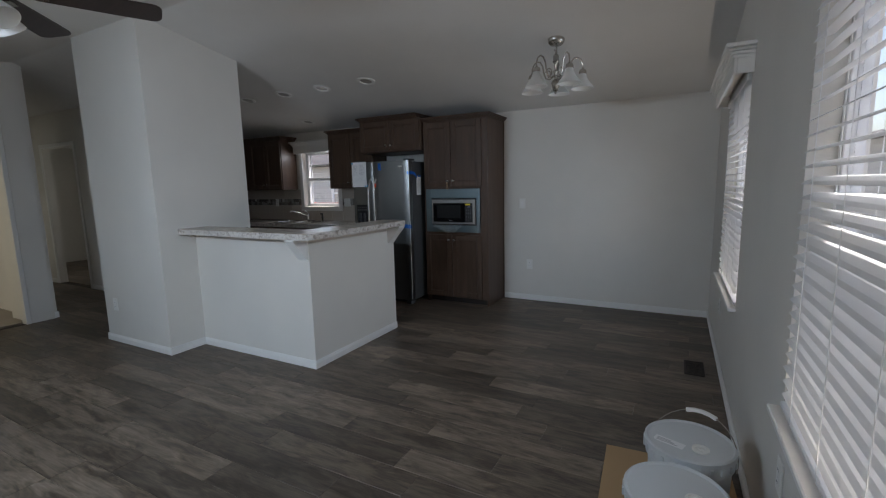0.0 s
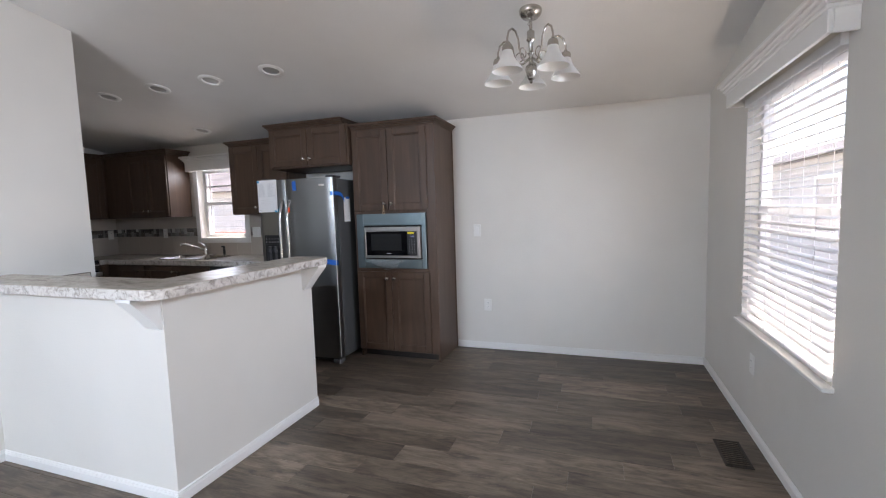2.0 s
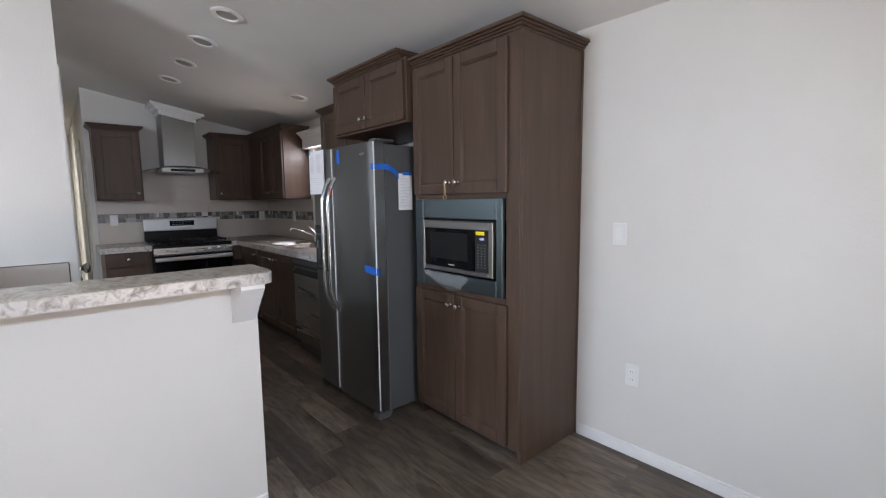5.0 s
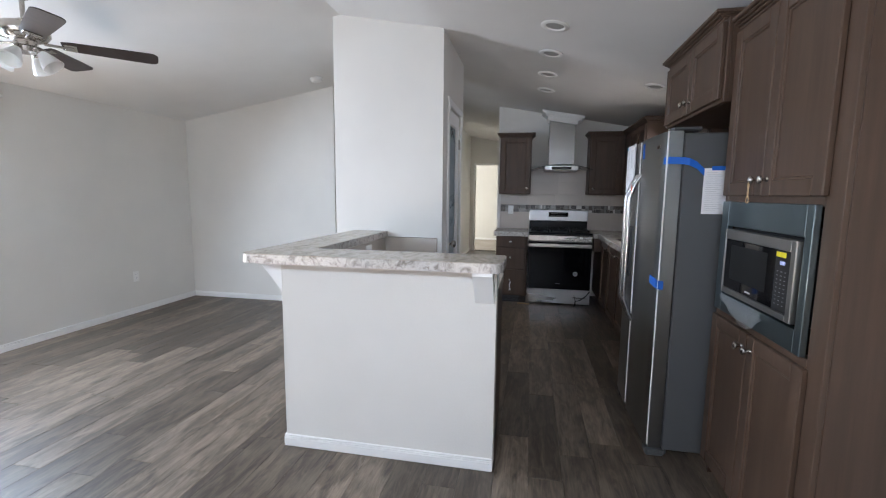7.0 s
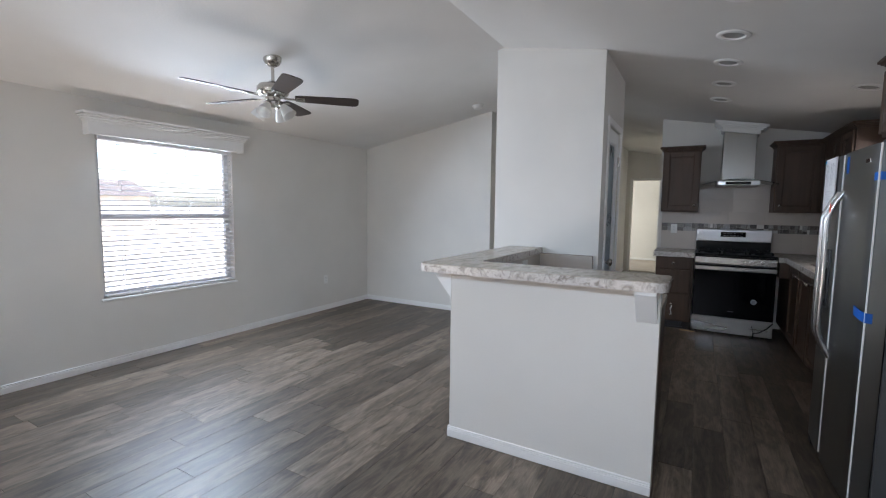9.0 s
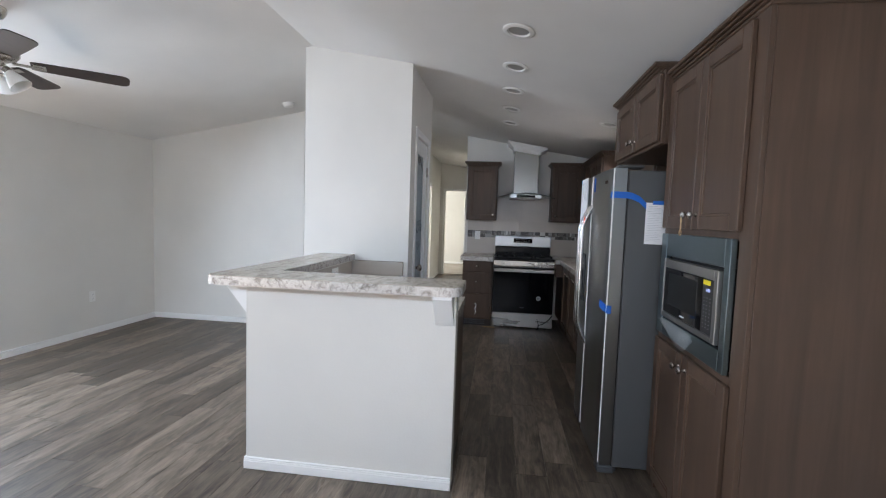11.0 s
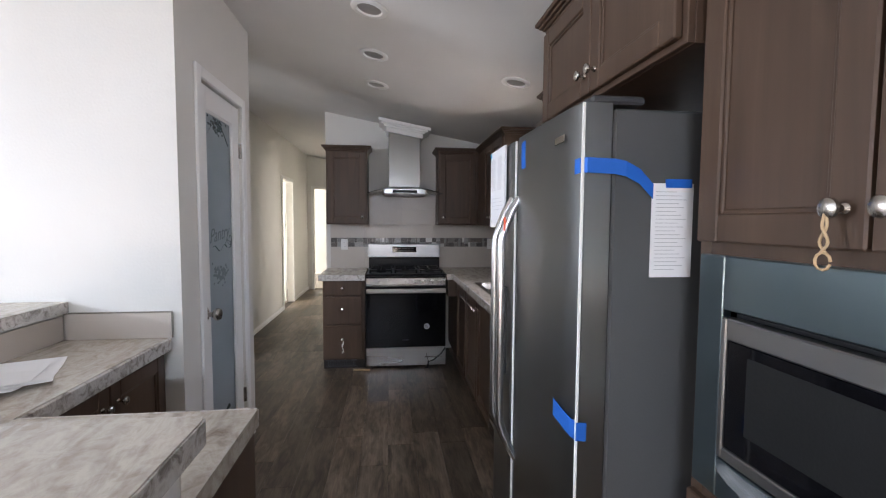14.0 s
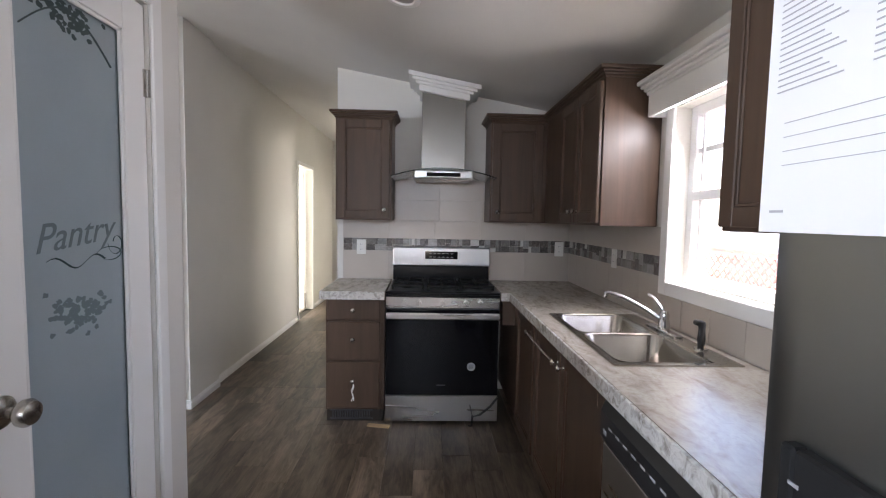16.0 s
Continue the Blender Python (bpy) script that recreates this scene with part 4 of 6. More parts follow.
# base cabinets
BZ = 0.853
dc = cabinet("drawer_cabinet", "dark-stained base cabinet with three drawers", (-6.25, 3.43, 0))
BF = -5.965
box("body", CAB, dc, XW + G, BF, 3.235, 3.628, 0.085, BZ, bev=0.002)
box("toe_kick", CABDARK, dc, XW + 0.05, BF - 0.012, 3.24, 3.62, 0.0, 0.0845, bev=0)
for z0, z1, kz in ((0.705, 0.845, 0.775), (0.43, 0.692, 0.575), (0.10, 0.418, 0.29)):
    front(dc, "drawer", "x", BF, 1, 3.245, 3.598, z0, z1, (3.42, kz), raised=False)
bm = bmesh.new()
for k in range(16):
    bx(bm, BF - 0.011, BF - 0.004, 3.275 + k * 0.0165, 3.284 + k * 0.0165, 0.025, 0.07)
bx(bm, BF - 0.011, BF - 0.006, 3.262, 3.55, 0.014, 0.024)
bx(bm, BF - 0.011, BF - 0.006, 3.262, 3.55, 0.071, 0.081)
obj("toe_vent", bm, DARKGREY, dc)
tie = bmesh.new()
tube(tie, [(BF + 0.046, 3.42 + 0.006 * math.sin(k * 0.9), 0.285 - 0.125 * k / 12) for k in range(13)], 0.0035, 6)
tube(tie, [(BF + 0.046, 3.424 + 0.006 * math.sin(k * 0.7), 0.285 - 0.12 * k / 12) for k in range(13)], 0.003, 6)
obj("hanging_tie", tie, PLASTIC, dc)

NB = 4.505
bc = cabinet("base_cabinet", "dark-stained sink base cabinet with panelled doors", (-5.2, 4.8, 0))
box("body", CAB, bc, XW + G, -4.37, NB, YN - G, 0.085, BZ - 0.17, bev=0.002)
bm = bmesh.new()
bx(bm, -5.94, -4.37, NB, NB + 0.02, BZ - 0.1695, BZ, bev=0.002)
bx(bm, -4.39, -4.37, NB + 0.0205, YN - G, BZ - 0.1695, BZ)
bx(bm, XW + G, -5.94, 4.42, YN - G, BZ - 0.1695, BZ)
obj("face_frame", bm, CAB, bc)
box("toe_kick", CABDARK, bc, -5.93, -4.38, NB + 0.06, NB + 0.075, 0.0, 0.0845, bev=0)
front(bc, "door", "y", NB, -1, -5.80, -5.345, 0.10, BZ - 0.02, (-5.40, 0.775))
front(bc, "door", "y", NB, -1, -5.31, -4.86, 0.10, BZ - 0.02, (-4.895, 0.775))
front(bc, "door", "y", NB, -1, -4.853, -4.385, 0.10, BZ - 0.02, (-4.815, 0.775))
bm = bmesh.new()
tube(bm, [(-5.40, NB - 0.052, 0.785), (-5.15, NB - 0.06, 0.788), (-4.895, NB - 0.052, 0.785)], 0.0045, 8)
obj("door_tie_bar", bm, NICKEL, bc, smooth=True)

dw = root("dishwasher", (-4.06, 4.8, 0), "stainless dishwasher with a black control strip", "dishwasher")
box("body", FSIDE, dw, -4.365, -3.765, NB + 0.01, YN - 0.02, 0.0, BZ - 0.002, bev=0.003)
box("door", STEELX, dw, -4.362, -3.768, NB - 0.03, NB + 0.0095, 0.10, 0.70, bev=0.005)
bm = bmesh.new()
prism(bm, [(NB - 0.032, 0.702), (NB + 0.0095, 0.702), (NB + 0.0095, 0.848), (NB - 0.020, 0.848), (NB - 0.040, 0.80), (NB - 0.040, 0.72)], "x", -4.362, -3.768)
obj("control_strip", bm, BLACK, dw)
bm = bmesh.new()
for k in range(9):
    bx(bm, -4.30 + k * 0.05, -4.275 + k * 0.05, NB - 0.0412, NB - 0.0402, 0.765, 0.771)
bx(bm, -4.335, -4.315, NB - 0.0412, NB - 0.0402, 0.735, 0.75)
tagged(obj("control_marking", bm, FAINT, dw), kind="stuff")

filler = cabinet("base_filler", "dark wooden end panel between dishwasher and refrigerator", (-3.69, 4.8, 0))
box("panel", CAB, filler, -3.762, -3.52, NB, YN - G, 0.0, BZ, bev=0.002)

# counters
CT = 0.902
ctr = root("kitchen_counter", (-5.2, 4.75, BZ), "marbled grey-beige laminate counter with built-in sink", "counter")
SX0, SX1, SY0, SY1 = -5.29, -4.47, 4.55, 5.005
CFY, CFX = 4.462, -5.93


def slab(name, parent, rects, z0, z1):
    bm = bmesh.new()
    for r in rects:
        bx(bm, *r, z0, z1)
    return obj(name, bm, COUNTER, parent)


slab("top", ctr, [(CFX - 0.006, SX0 + 0.02, CFY + 0.012, YN - G), (SX1 - 0.02, -3.515, CFY + 0.012, YN - G), (SX0 + 0.02, SX1 - 0.02, CFY + 0.012, SY0 + 0.02), (SX0 + 0.02, SX1 - 0.02, SY1 - 0.02, YN - G),
                  (XW + G, CFX - 0.006, 4.406, YN - G)], BZ + 0.001, CT)
bm = bmesh.new()
bx(bm, CFX - 0.006, -3.515, CFY, CFY + 0.0115, BZ - 0.006, CT, bev=0.004, seg=2)
bx(bm, CFX - 0.0055, CFX + 0.0055, 4.406, CFY - 0.0005, BZ - 0.006, CT, bev=0.004, seg=2)
obj("front_edge", bm, EDGE, ctr)
cl = root("small_counter", (-6.25, 3.42, BZ), "small marbled laminate counter beside the range", "counter")
slab("top", cl, [(XW + G, CFX - 0.0005, 3.212, 3.628)], BZ + 0.001, CT)
bm = bmesh.new()
bx(bm, CFX, CFX + 0.0115, 3.2, 3.628, BZ - 0.006, CT, bev=0.004, seg=2)
bx(bm, XW + G, CFX - 0.0005, 3.2, 3.2115, BZ - 0.006, CT, bev=0.004, seg=2)
obj("front_edge", bm, EDGE, cl)

# sink
sk = root("sink", (-4.88, 4.78, CT), "double-bowl stainless drop-in sink", "sink")
bm = bmesh.new()
mid = (SX0 + SX1) / 2 - 0.01
bowls = [(SX0 + 0.03, mid - 0.015, SY0 + 0.03, SY1 - 0.09), (mid + 0.015, SX1 - 0.03, SY0 + 0.03, SY1 - 0.09)]
zt = CT + 0.006


def ring(x0, x1, y0, y1, r, z, n=6):
    pts = arc(x1 - r, y1 - r, r, 0, 90, n) + arc(x0 + r, y1 - r, r, 90, 180, n) + arc(x0 + r, y0 + r, r, 180, 270, n) + arc(x1 - r, y0 + r, r, 270, 360, n)
    return [(a, b, z) for a, b in pts]


def bridge(bm, rings):
    vs = [[bm.verts.new(p) for p in r] for r in rings]
    n = len(vs[0])
    for a, b in zip(vs, vs[1:]):
        for k in range(n):
            bm.faces.new((a[k], a[(k + 1) % n], b[(k + 1) % n], b[k]))
    bm.faces.new(vs[-1])


for x0, x1, y0, y1 in bowls:
    bridge(bm, [ring(x0 - 0.006, x1 + 0.006, y0 - 0.006, y1 + 0.006, 0.06, zt + 0.001), ring(x0, x1, y0, y1, 0.055, zt - 0.006), ring(x0 + 0.012, x1 - 0.012, y0 + 0.012, y1 - 0.012, 0.05, zt - 0.13),
                ring(x0 + 0.04, x1 - 0.04, y0 + 0.04, y1 - 0.04, 0.04, zt - 0.160)])
for r in ((SX0, bowls[0][0], SY0, SY1), (bowls[0][1], bowls[1][0], SY0, SY1), (bowls[1][1], SX1, SY0, SY1), (bowls[0][0], bowls[0][1], SY0, bowls[0][2]), (bowls[1][0], bowls[1][1], SY0, bowls[0][2]),
          (bowls[0][0], bowls[0][1], bowls[0][3], SY1), (bowls[1][0], bowls[1][1], bowls[0][3], SY1)):
    bx(bm, *r, CT + 0.001, zt)
obj("basin", bm, SINK, sk, smooth=True, recalc=False)
for x0, x1, y0, y1 in bowls:
    bm = bmesh.new()
    cyl(bm, ((x0 + x1) / 2, (y0 + y1) / 2, zt - 0.160), 0.042, 0.004, "z", 24)
    obj("drain", bm, CHROME, sk)
fc = root("faucet", (-4.93, 4.965, zt), "chrome single-lever kitchen faucet", "faucet")
bm = bmesh.new()
bx(bm, -5.05, -4.81, 4.945, 4.99, zt, zt + 0.012, bev=0.006, seg=2)
lathe(bm, [(0, 0), (0.026, 0), (0.024, 0.03), (0.02, 0.05), (0.022, 0.065), (0.015, 0.082), (0, 0.086)], Matrix.Translation((-4.93, 4.968, zt + 0.01)))
tube(bm, [(-4.94, 4.965, zt + 0.05), (-4.98, 4.91, zt + 0.09), (-5.04, 4.83, zt + 0.135), (-5.075, 4.78, zt + 0.150), (-5.085, 4.765, zt + 0.147), (-5.087, 4.762, zt + 0.125)], 0.010, 10)
tube(bm, [(-4.93, 4.968, zt + 0.09), (-4.935, 4.955, zt + 0.11), (-4.97, 4.94, zt + 0.145), (-5.0, 4.93, zt + 0.155)], 0.007, 10, 1.5)
obj("body", bm, CHROME, fc, smooth=True)
sp = root("sink_sprayer", (-4.66, 4.965, zt), "black side sprayer beside the faucet", "sprayer")
bm = bmesh.new()
lathe(bm, [(0, 0.006), (0.012, 0.006), (0.015, 0.04), (0.012, 0.075), (0.014, 0.10), (0.011, 0.108), (0, 0.11)], Matrix.Translation((-4.66, 4.968, zt)), 16)
bx(bm, -4.685, -4.655, 4.945, 4.975, zt + 0.092, zt + 0.112, bev=0.005)
obj("wand", bm, BLACK, sp, smooth=True)
bm = bmesh.new()
cyl(bm, (-4.66, 4.968, zt), 0.024, 0.0055, "z", 20)
obj("base_ring", bm, CHROME, sp)

# range
rg = root("gas_range", (-6.2, 4.02, 0), "stainless and black freestanding gas range", "range")
RX, RY0, RY1 = -5.945, 3.636, 4.400
box("body", DARKGREY, rg, XW + 0.02, RX - 0.005, RY0, RY1, 0.03, 0.885, bev=0.003)
bm = bmesh.new()
bx(bm, XW + 0.07, RX + 0.018, RY0 + 0.001, RY1 - 0.001, 0.8855, 0.905, bev=0.008, seg=2)
obj("cooktop", bm, CERAMIC, rg)
bm = bmesh.new()
for y0, y1 in ((RY0 + 0.03, RY0 + 0.25), (RY0 + 0.272, RY1 - 0.272), (RY1 - 0.25, RY1 - 0.03)):
    for x in (-6.43, -6.23, -6.02):
        bx(bm, x - 0.007, x + 0.007, y0, y1, 0.92, 0.936, bev=0.003)
    for y in (y0 + 0.007, (y0 + y1) / 2, y1 - 0.007):
        bx(bm, -6.437, -6.013, y - 0.006, y + 0.006, 0.919, 0.935, bev=0.003)
    for x in (-6.43, -6.02):
        for y in (y0 + 0.008, y1 - 0.008):
            bx(bm, x - 0.008, x + 0.008, y - 0.008, y + 0.008, 0.9055, 0.92)
obj("grate", bm, IRON, rg)
bm = bmesh.new()
for y in (RY0 + 0.14, (RY0 + RY1) / 2, RY1 - 0.14):
    for x in ((-6.33, -6.12) if abs(y - 4.018) > 0.02 else (-6.225,)):
        bm = bmesh.new()
        lathe(bm, [(0, 0.9055), (0.045, 0.9055), (0.045, 0.9115), (0.034, 0.912), (0.034, 0.9175), (0, 0.918)], Matrix.Translation((x, y, 0)), 20)
        obj("burner", bm, IRON, rg, smooth=True)
bm = bmesh.new()
bx(bm, XW + 0.02, XW + 0.085, RY0, RY1, 1.02, 1.165, bev=0.008, seg=2)
obj("backguard", bm, brushed("backguard_steel", (0.50, 0.52, 0.54), 0.33, "y"), rg)
box("backguard_base", CERAMIC, rg, XW + 0.022, XW + 0.075, RY0 + 0.005, RY1 - 0.005, 0.905, 1.0195, bev=0.003)
box("display", BLACKGLASS, rg, XW + 0.0852, XW + 0.0875, RY0 + 0.255, RY1 - 0.255, 1.075, 1.135, bev=0.001)
bm = bmesh.new()
for k in range(6):
    bx(bm, XW + 0.0876, XW + 0.0882, RY0 + 0.285 + k * 0.034, RY0 + 0.305 + k * 0.034, 1.088, 1.092)
    bx(bm, XW + 0.0876, XW + 0.0882, RY0 + 0.285 + k * 0.034, RY0 + 0.305 + k * 0.034, 1.116, 1.119)
tagged(obj("display_marking", bm, FAINT, rg), kind="stuff")
box("control_panel", STEEL, rg, RX - 0.0045, RX + 0.018, RY0 + 0.002, RY1 - 0.002, 0.795, 0.868, bev=0.003)
box("panel_lip", CERAMIC, rg, RX - 0.0045, RX + 0.017, RY0 + 0.002, RY1 - 0.002, 0.8685, 0.885, bev=0.002)
for fy in (0.165, 0.29, 0.495, 0.70, 0.825):
    bm = bmesh.new()
    cyl(bm, (RX + 0.018, RY0 + fy * 0.764, 0.832), 0.021, 0.006, "x", 20)
    cyl(bm, (RX + 0.024, RY0 + fy * 0.764, 0.832), 0.018, 0.022, "x", 20, 0.015)
    bx(bm, RX + 0.03, RX + 0.053, RY0 + fy * 0.764 - 0.004, RY0 + fy * 0.764 + 0.004, 0.812, 0.852, bev=0.002)
    obj("knob", bm, STEEL, rg, smooth=True)
box("door", BLACKGLASS, rg, RX - 0.0045, RX + 0.020, RY0 + 0.004, RY1 - 0.004, 0.202, 0.785, bev=0.004)
bm = bmesh.new()
bx(bm, RX + 0.045, RX + 0.068, RY0 + 0.006, RY1 - 0.006, 0.728, 0.772, bev=0.008, seg=2)
for y in (RY0 + 0.03, RY1 - 0.05):
    bx(bm, RX + 0.0205, RX + 0.046, y, y + 0.02, 0.735, 0.765)
obj("handle", bm, STEEL, rg)
box("drawer", STEEL, rg, RX - 0.0045, RX + 0.022, RY0 + 0.002, RY1 - 0.002, 0.022, 0.196, bev=0.004)
bm = bmesh.new()
cyl(bm, (RX + 0.0202, RY0 + 0.578, 0.40), 0.028, 0.001, "x", 28)
obj("energy_sticker", bm, FAINT, rg)
bm = bmesh.new()
for k in range(4):
    bx(bm, RX + 0.0213, RX + 0.0219, RY0 + 0.562, RY0 + 0.594, 0.386 + k * 0.008, 0.389 + k * 0.008)
bx(bm, RX + 0.0203, RX + 0.021, RY0 + 0.345, RY0 + 0.405, 0.268, 0.276)
tagged(obj("sticker_print", bm, INK, rg), kind="stuff")
bm = bmesh.new()
for y in (RY0 + 0.05, RY1 - 0.08):
    for x in (-6.45, RX - 0.05):
        bm = bmesh.new()
        cyl(bm, (x, y, 0), 0.016, 0.03, "z", 12)
        obj("foot", bm, BLACK, rg)
strapping = root("loose_packing_strap", (-5.9, 4.3, 0), "dark crumpled packing strap hanging at the range drawer", "strap")
bm = bmesh.new()
tube(bm, [(RX + 0.026, RY1 - 0.005, 0.19), (RX + 0.030, RY1 - 0.05, 0.13), (RX + 0.034, RY1 - 0.12, 0.075), (RX + 0.036, RY1 - 0.17, 0.06), (RX + 0.03, RY1 - 0.19, 0.14)], 0.008, 6, 0.4)
tube(bm, [(RX + 0.034, RY1 - 0.17, 0.07), (RX + 0.04, RY1 - 0.175, 0.02), (RX + 0.06, RY1 - 0.18, 0.008), (RX + 0.05, RY1 - 0.20, 0.006)], 0.009, 6, 0.5)
obj("strap", bm, BLACK, strapping)
chip = root("wood_offcut", (-5.89, 3.62, 0), "thin raw wood offcut lying on the floor", "wood scrap")
bm = bmesh.new()
bx(bm, -0.02, 0.02, -0.075, 0.075, 0.001, 0.010, bev=0.002)
place(bm, pose(-5.89, 3.60, 0, 0, 0, -10))
obj("board", bm, WOODCHIP, chip)

# range hood
hd = root("range_hood", (-6.4, 4.02, 1.65), "stainless chimney range hood with curved glass canopy", "range hood")
HY = 4.012
bm = bmesh.new()
bx(bm, XW + 0.002, -6.29, HY - 0.16, HY + 0.16, 1.735, 2.34, bev=0.003)
obj("chimney", bm, brushed("hood_steel", (0.30, 0.285, 0.265), 0.30, "z"), hd)
bm = bmesh.new()
bx(bm, XW + 0.002, -6.16, HY - 0.21, HY + 0.21, 1.672, 1.7345, bev=0.012, seg=2)
obj("fan_box", bm, STEEL, hd)
box("control_strip", BLACKGLASS, hd, -6.1598, -6.155, HY - 0.12, HY + 0.12, 1.688, 1.715, bev=0.001)
bm = bmesh.new()
n = 18
sect = []
for k in range(n + 1):
    q = k / n * 2 - 1
    sect.append((HY + 0.367 * q, 1.738 - 0.062 * q * q))
prism(bm, sect + [(a, b + 0.006) for a, b in reversed(sect)], "x", XW + 0.01, -6.10)
obj("glass_canopy", bm, HOODGLASS, hd, smooth=True)
bm = bmesh.new()
prism(bm, [(a, b - 0.001) for a, b in sect] + [(a, b + 0.007) for a, b in reversed(sect)], "x", -6.0995, -6.094)
obj("canopy_rim", bm, HOODGLASS, hd, smooth=True)
bm = bmesh.new()
for k, (d, h) in enumerate(((0.004, 0.045), (0.022, 0.02), (0.044, 0.02), (0.066, 0.03))):
    z = (-0.125, -0.082, -0.064, -0.046)[k]
    y0, y1 = HY - 0.178 - d * 1.2, HY + 0.178 + d * 1.2
    prism(bm, [(y0, top(y0) + z), (y1, top(y1) + z), (y1, top(y1) + z + h), (y0, top(y0) + z + h)], "x", XW + 0.002, -6.265 + d)
tagged(obj("trim_hood_crown", bm, TRIM), "white crown moulding round the hood chimney at the ceiling", "trim", kind="structure")

# ---------------------------------------------------------------- peninsula with raised bar
isl = new("wall_peninsula")
tagged(isl, "white painted half wall carrying the raised bar", "half wall", kind="structure")
PZ = 1.017
bm = bmesh.new()
bx(bm, PX1 + 0.001, -2.405, 2.40, 2.505, 0, PZ)
bx(bm, -2.51, -2.405, 2.505, 3.51, 0, PZ)
obj("half_wall", bm, WALL, isl)
bm = bmesh.new()
bx(bm, -2.407, -2.403, 2.398, 2.402, 0.07, PZ - 0.002, bev=0.001)
obj("corner_bead", bm, WALL, isl)


def corbel(axis, at, s):
    bm = bmesh.new()
    pr = [(0, 0.002), (0.138, 0.002), (0.138, -0.014), (0.075, -0.085), (0.016, -0.158), (0.010, -0.165), (0, -0.165)]
    if axis == "x":
        prism(bm, [(-2.405 + p, PZ + q - 0.002) for p, q in pr], "y", at - 0.045, at + 0.045)
    else:
        prism(bm, [(2.40 - p, PZ + q - 0.002) for p, q in pr], "x", at - 0.045, at + 0.045)
    return obj("corbel", bm, TRIM, isl)


corbel("x", 3.455, 1)
corbel("y", -2.46, -1)

bar = root("breakfast_bar", (-3.0, 2.6, PZ), "raised L-shaped marbled laminate bar top", "breakfast bar")
BX1, BY0, BX2, BY2, BYE = -2.255, 2.247, -2.55, 2.53, 3.545


def bar_outline(o=0.0):
    """The bar's outline, drawn in by o on the outer edges."""
    e, s, nn, w, i = BX1 - o, BY0 + o, BYE - o, BX2 + o, BY2 - o
    r = 0.07
    return [(PX1 + 0.002, s)] + arc(e - 0.08, s + 0.08, 0.08, -90, 0, 8) + arc(e - r, nn - r, r, 0, 90, 8) + arc(w + 0.02, nn - 0.02, 0.02, 90, 180, 3) + [(w, i), (PX1 + 0.002, i)]


bm = bmesh.new()
prism(bm, bar_outline(0.0), "z", PZ + 0.001, PZ + 0.0435)
obj("edge_band", bm, EDGE, bar)
bm = bmesh.new()
prism(bm, bar_outline(0.0035), "z", PZ + 0.0437, PZ + 0.0465)
obj("top", bm, COUNTER, bar)

pc = cabinet("peninsula_cabinet", "dark-stained base cabinets on the kitchen side of the bar", (-3.2, 2.7, 0))
IZ = 0.853
bm = bmesh.new()
bx(bm, PX1 + 0.004, -2.94, 2.507, 2.885, 0.085, IZ, bev=0.002)
bx(bm, -2.935, -2.512, 2.507, 3.505, 0.085, IZ, bev=0.002)
obj("body", bm, CAB, pc)
bm = bmesh.new()
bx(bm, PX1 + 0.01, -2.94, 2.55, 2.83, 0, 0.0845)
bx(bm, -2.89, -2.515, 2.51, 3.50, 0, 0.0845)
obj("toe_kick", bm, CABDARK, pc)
front(pc, "door", "y", 2.885, 1, PX1 + 0.015, -3.36, 0.10, IZ - 0.02, (-3.40, 0.765))
front(pc, "door", "y", 2.885, 1, -3.354, -2.965, 0.10, IZ - 0.02, (-3.315, 0.765))
front(pc, "door", "x", -2.935, -1, 2.93, 3.21, 0.10, IZ - 0.02, (3.18, 0.765))
front(pc, "door", "x", -2.935, -1, 3.216, 3.495, 0.10, IZ - 0.02, (3.25, 0.765))
lc = root("peninsula_counter", (-3.2, 2.7, IZ), "lower marbled laminate counter behind the raised bar", "counter")
slab("top", lc, [(PX1 + 0.003, -2.95, 2.507, 2.918), (-2.95, -2.512, 2.507, 3.51)], IZ + 0.001, CT)
bm = bmesh.new()
bx(bm, PX1 + 0.003, -2.962, 2.9185, 2.93, IZ - 0.006, CT, bev=0.004)
bx(bm, -2.962, -2.9505, 2.9185, 3.51, IZ - 0.006, CT, bev=0.004)
obj("front_edge", bm, EDGE, lc)
bs = root("bar_backsplash", (-3.2, 2.51, CT), "beige tile backsplash under the bar", "backsplash")
bm = bmesh.new()
bx(bm, PX1 + 0.002, PX1 + 0.012, 2.516, 2.935, CT + 0.001, 1.012, bev=0.001)
bx(bm, PX1 + 0.012, -2.52, 2.506, 2.514, CT + 0.001, 1.006, bev=0.001)
bx(bm, -2.52, -2.512, 2.514, 3.508, CT + 0.001, 1.006, bev=0.001)
obj("tile_field", bm, TILE, bs)
bm = bmesh.new()
bx(bm, PX1 + 0.002, PX1 + 0.014, 2.532, 2.938, 1.0125, 1.018, bev=0.001)
bx(bm, PX1 + 0.0015, PX1 + 0.014, 2.9355, 2.940, CT + 0.001, 1.0122, bev=0.001)
obj("metal_edging", bm, NICKEL, bs)

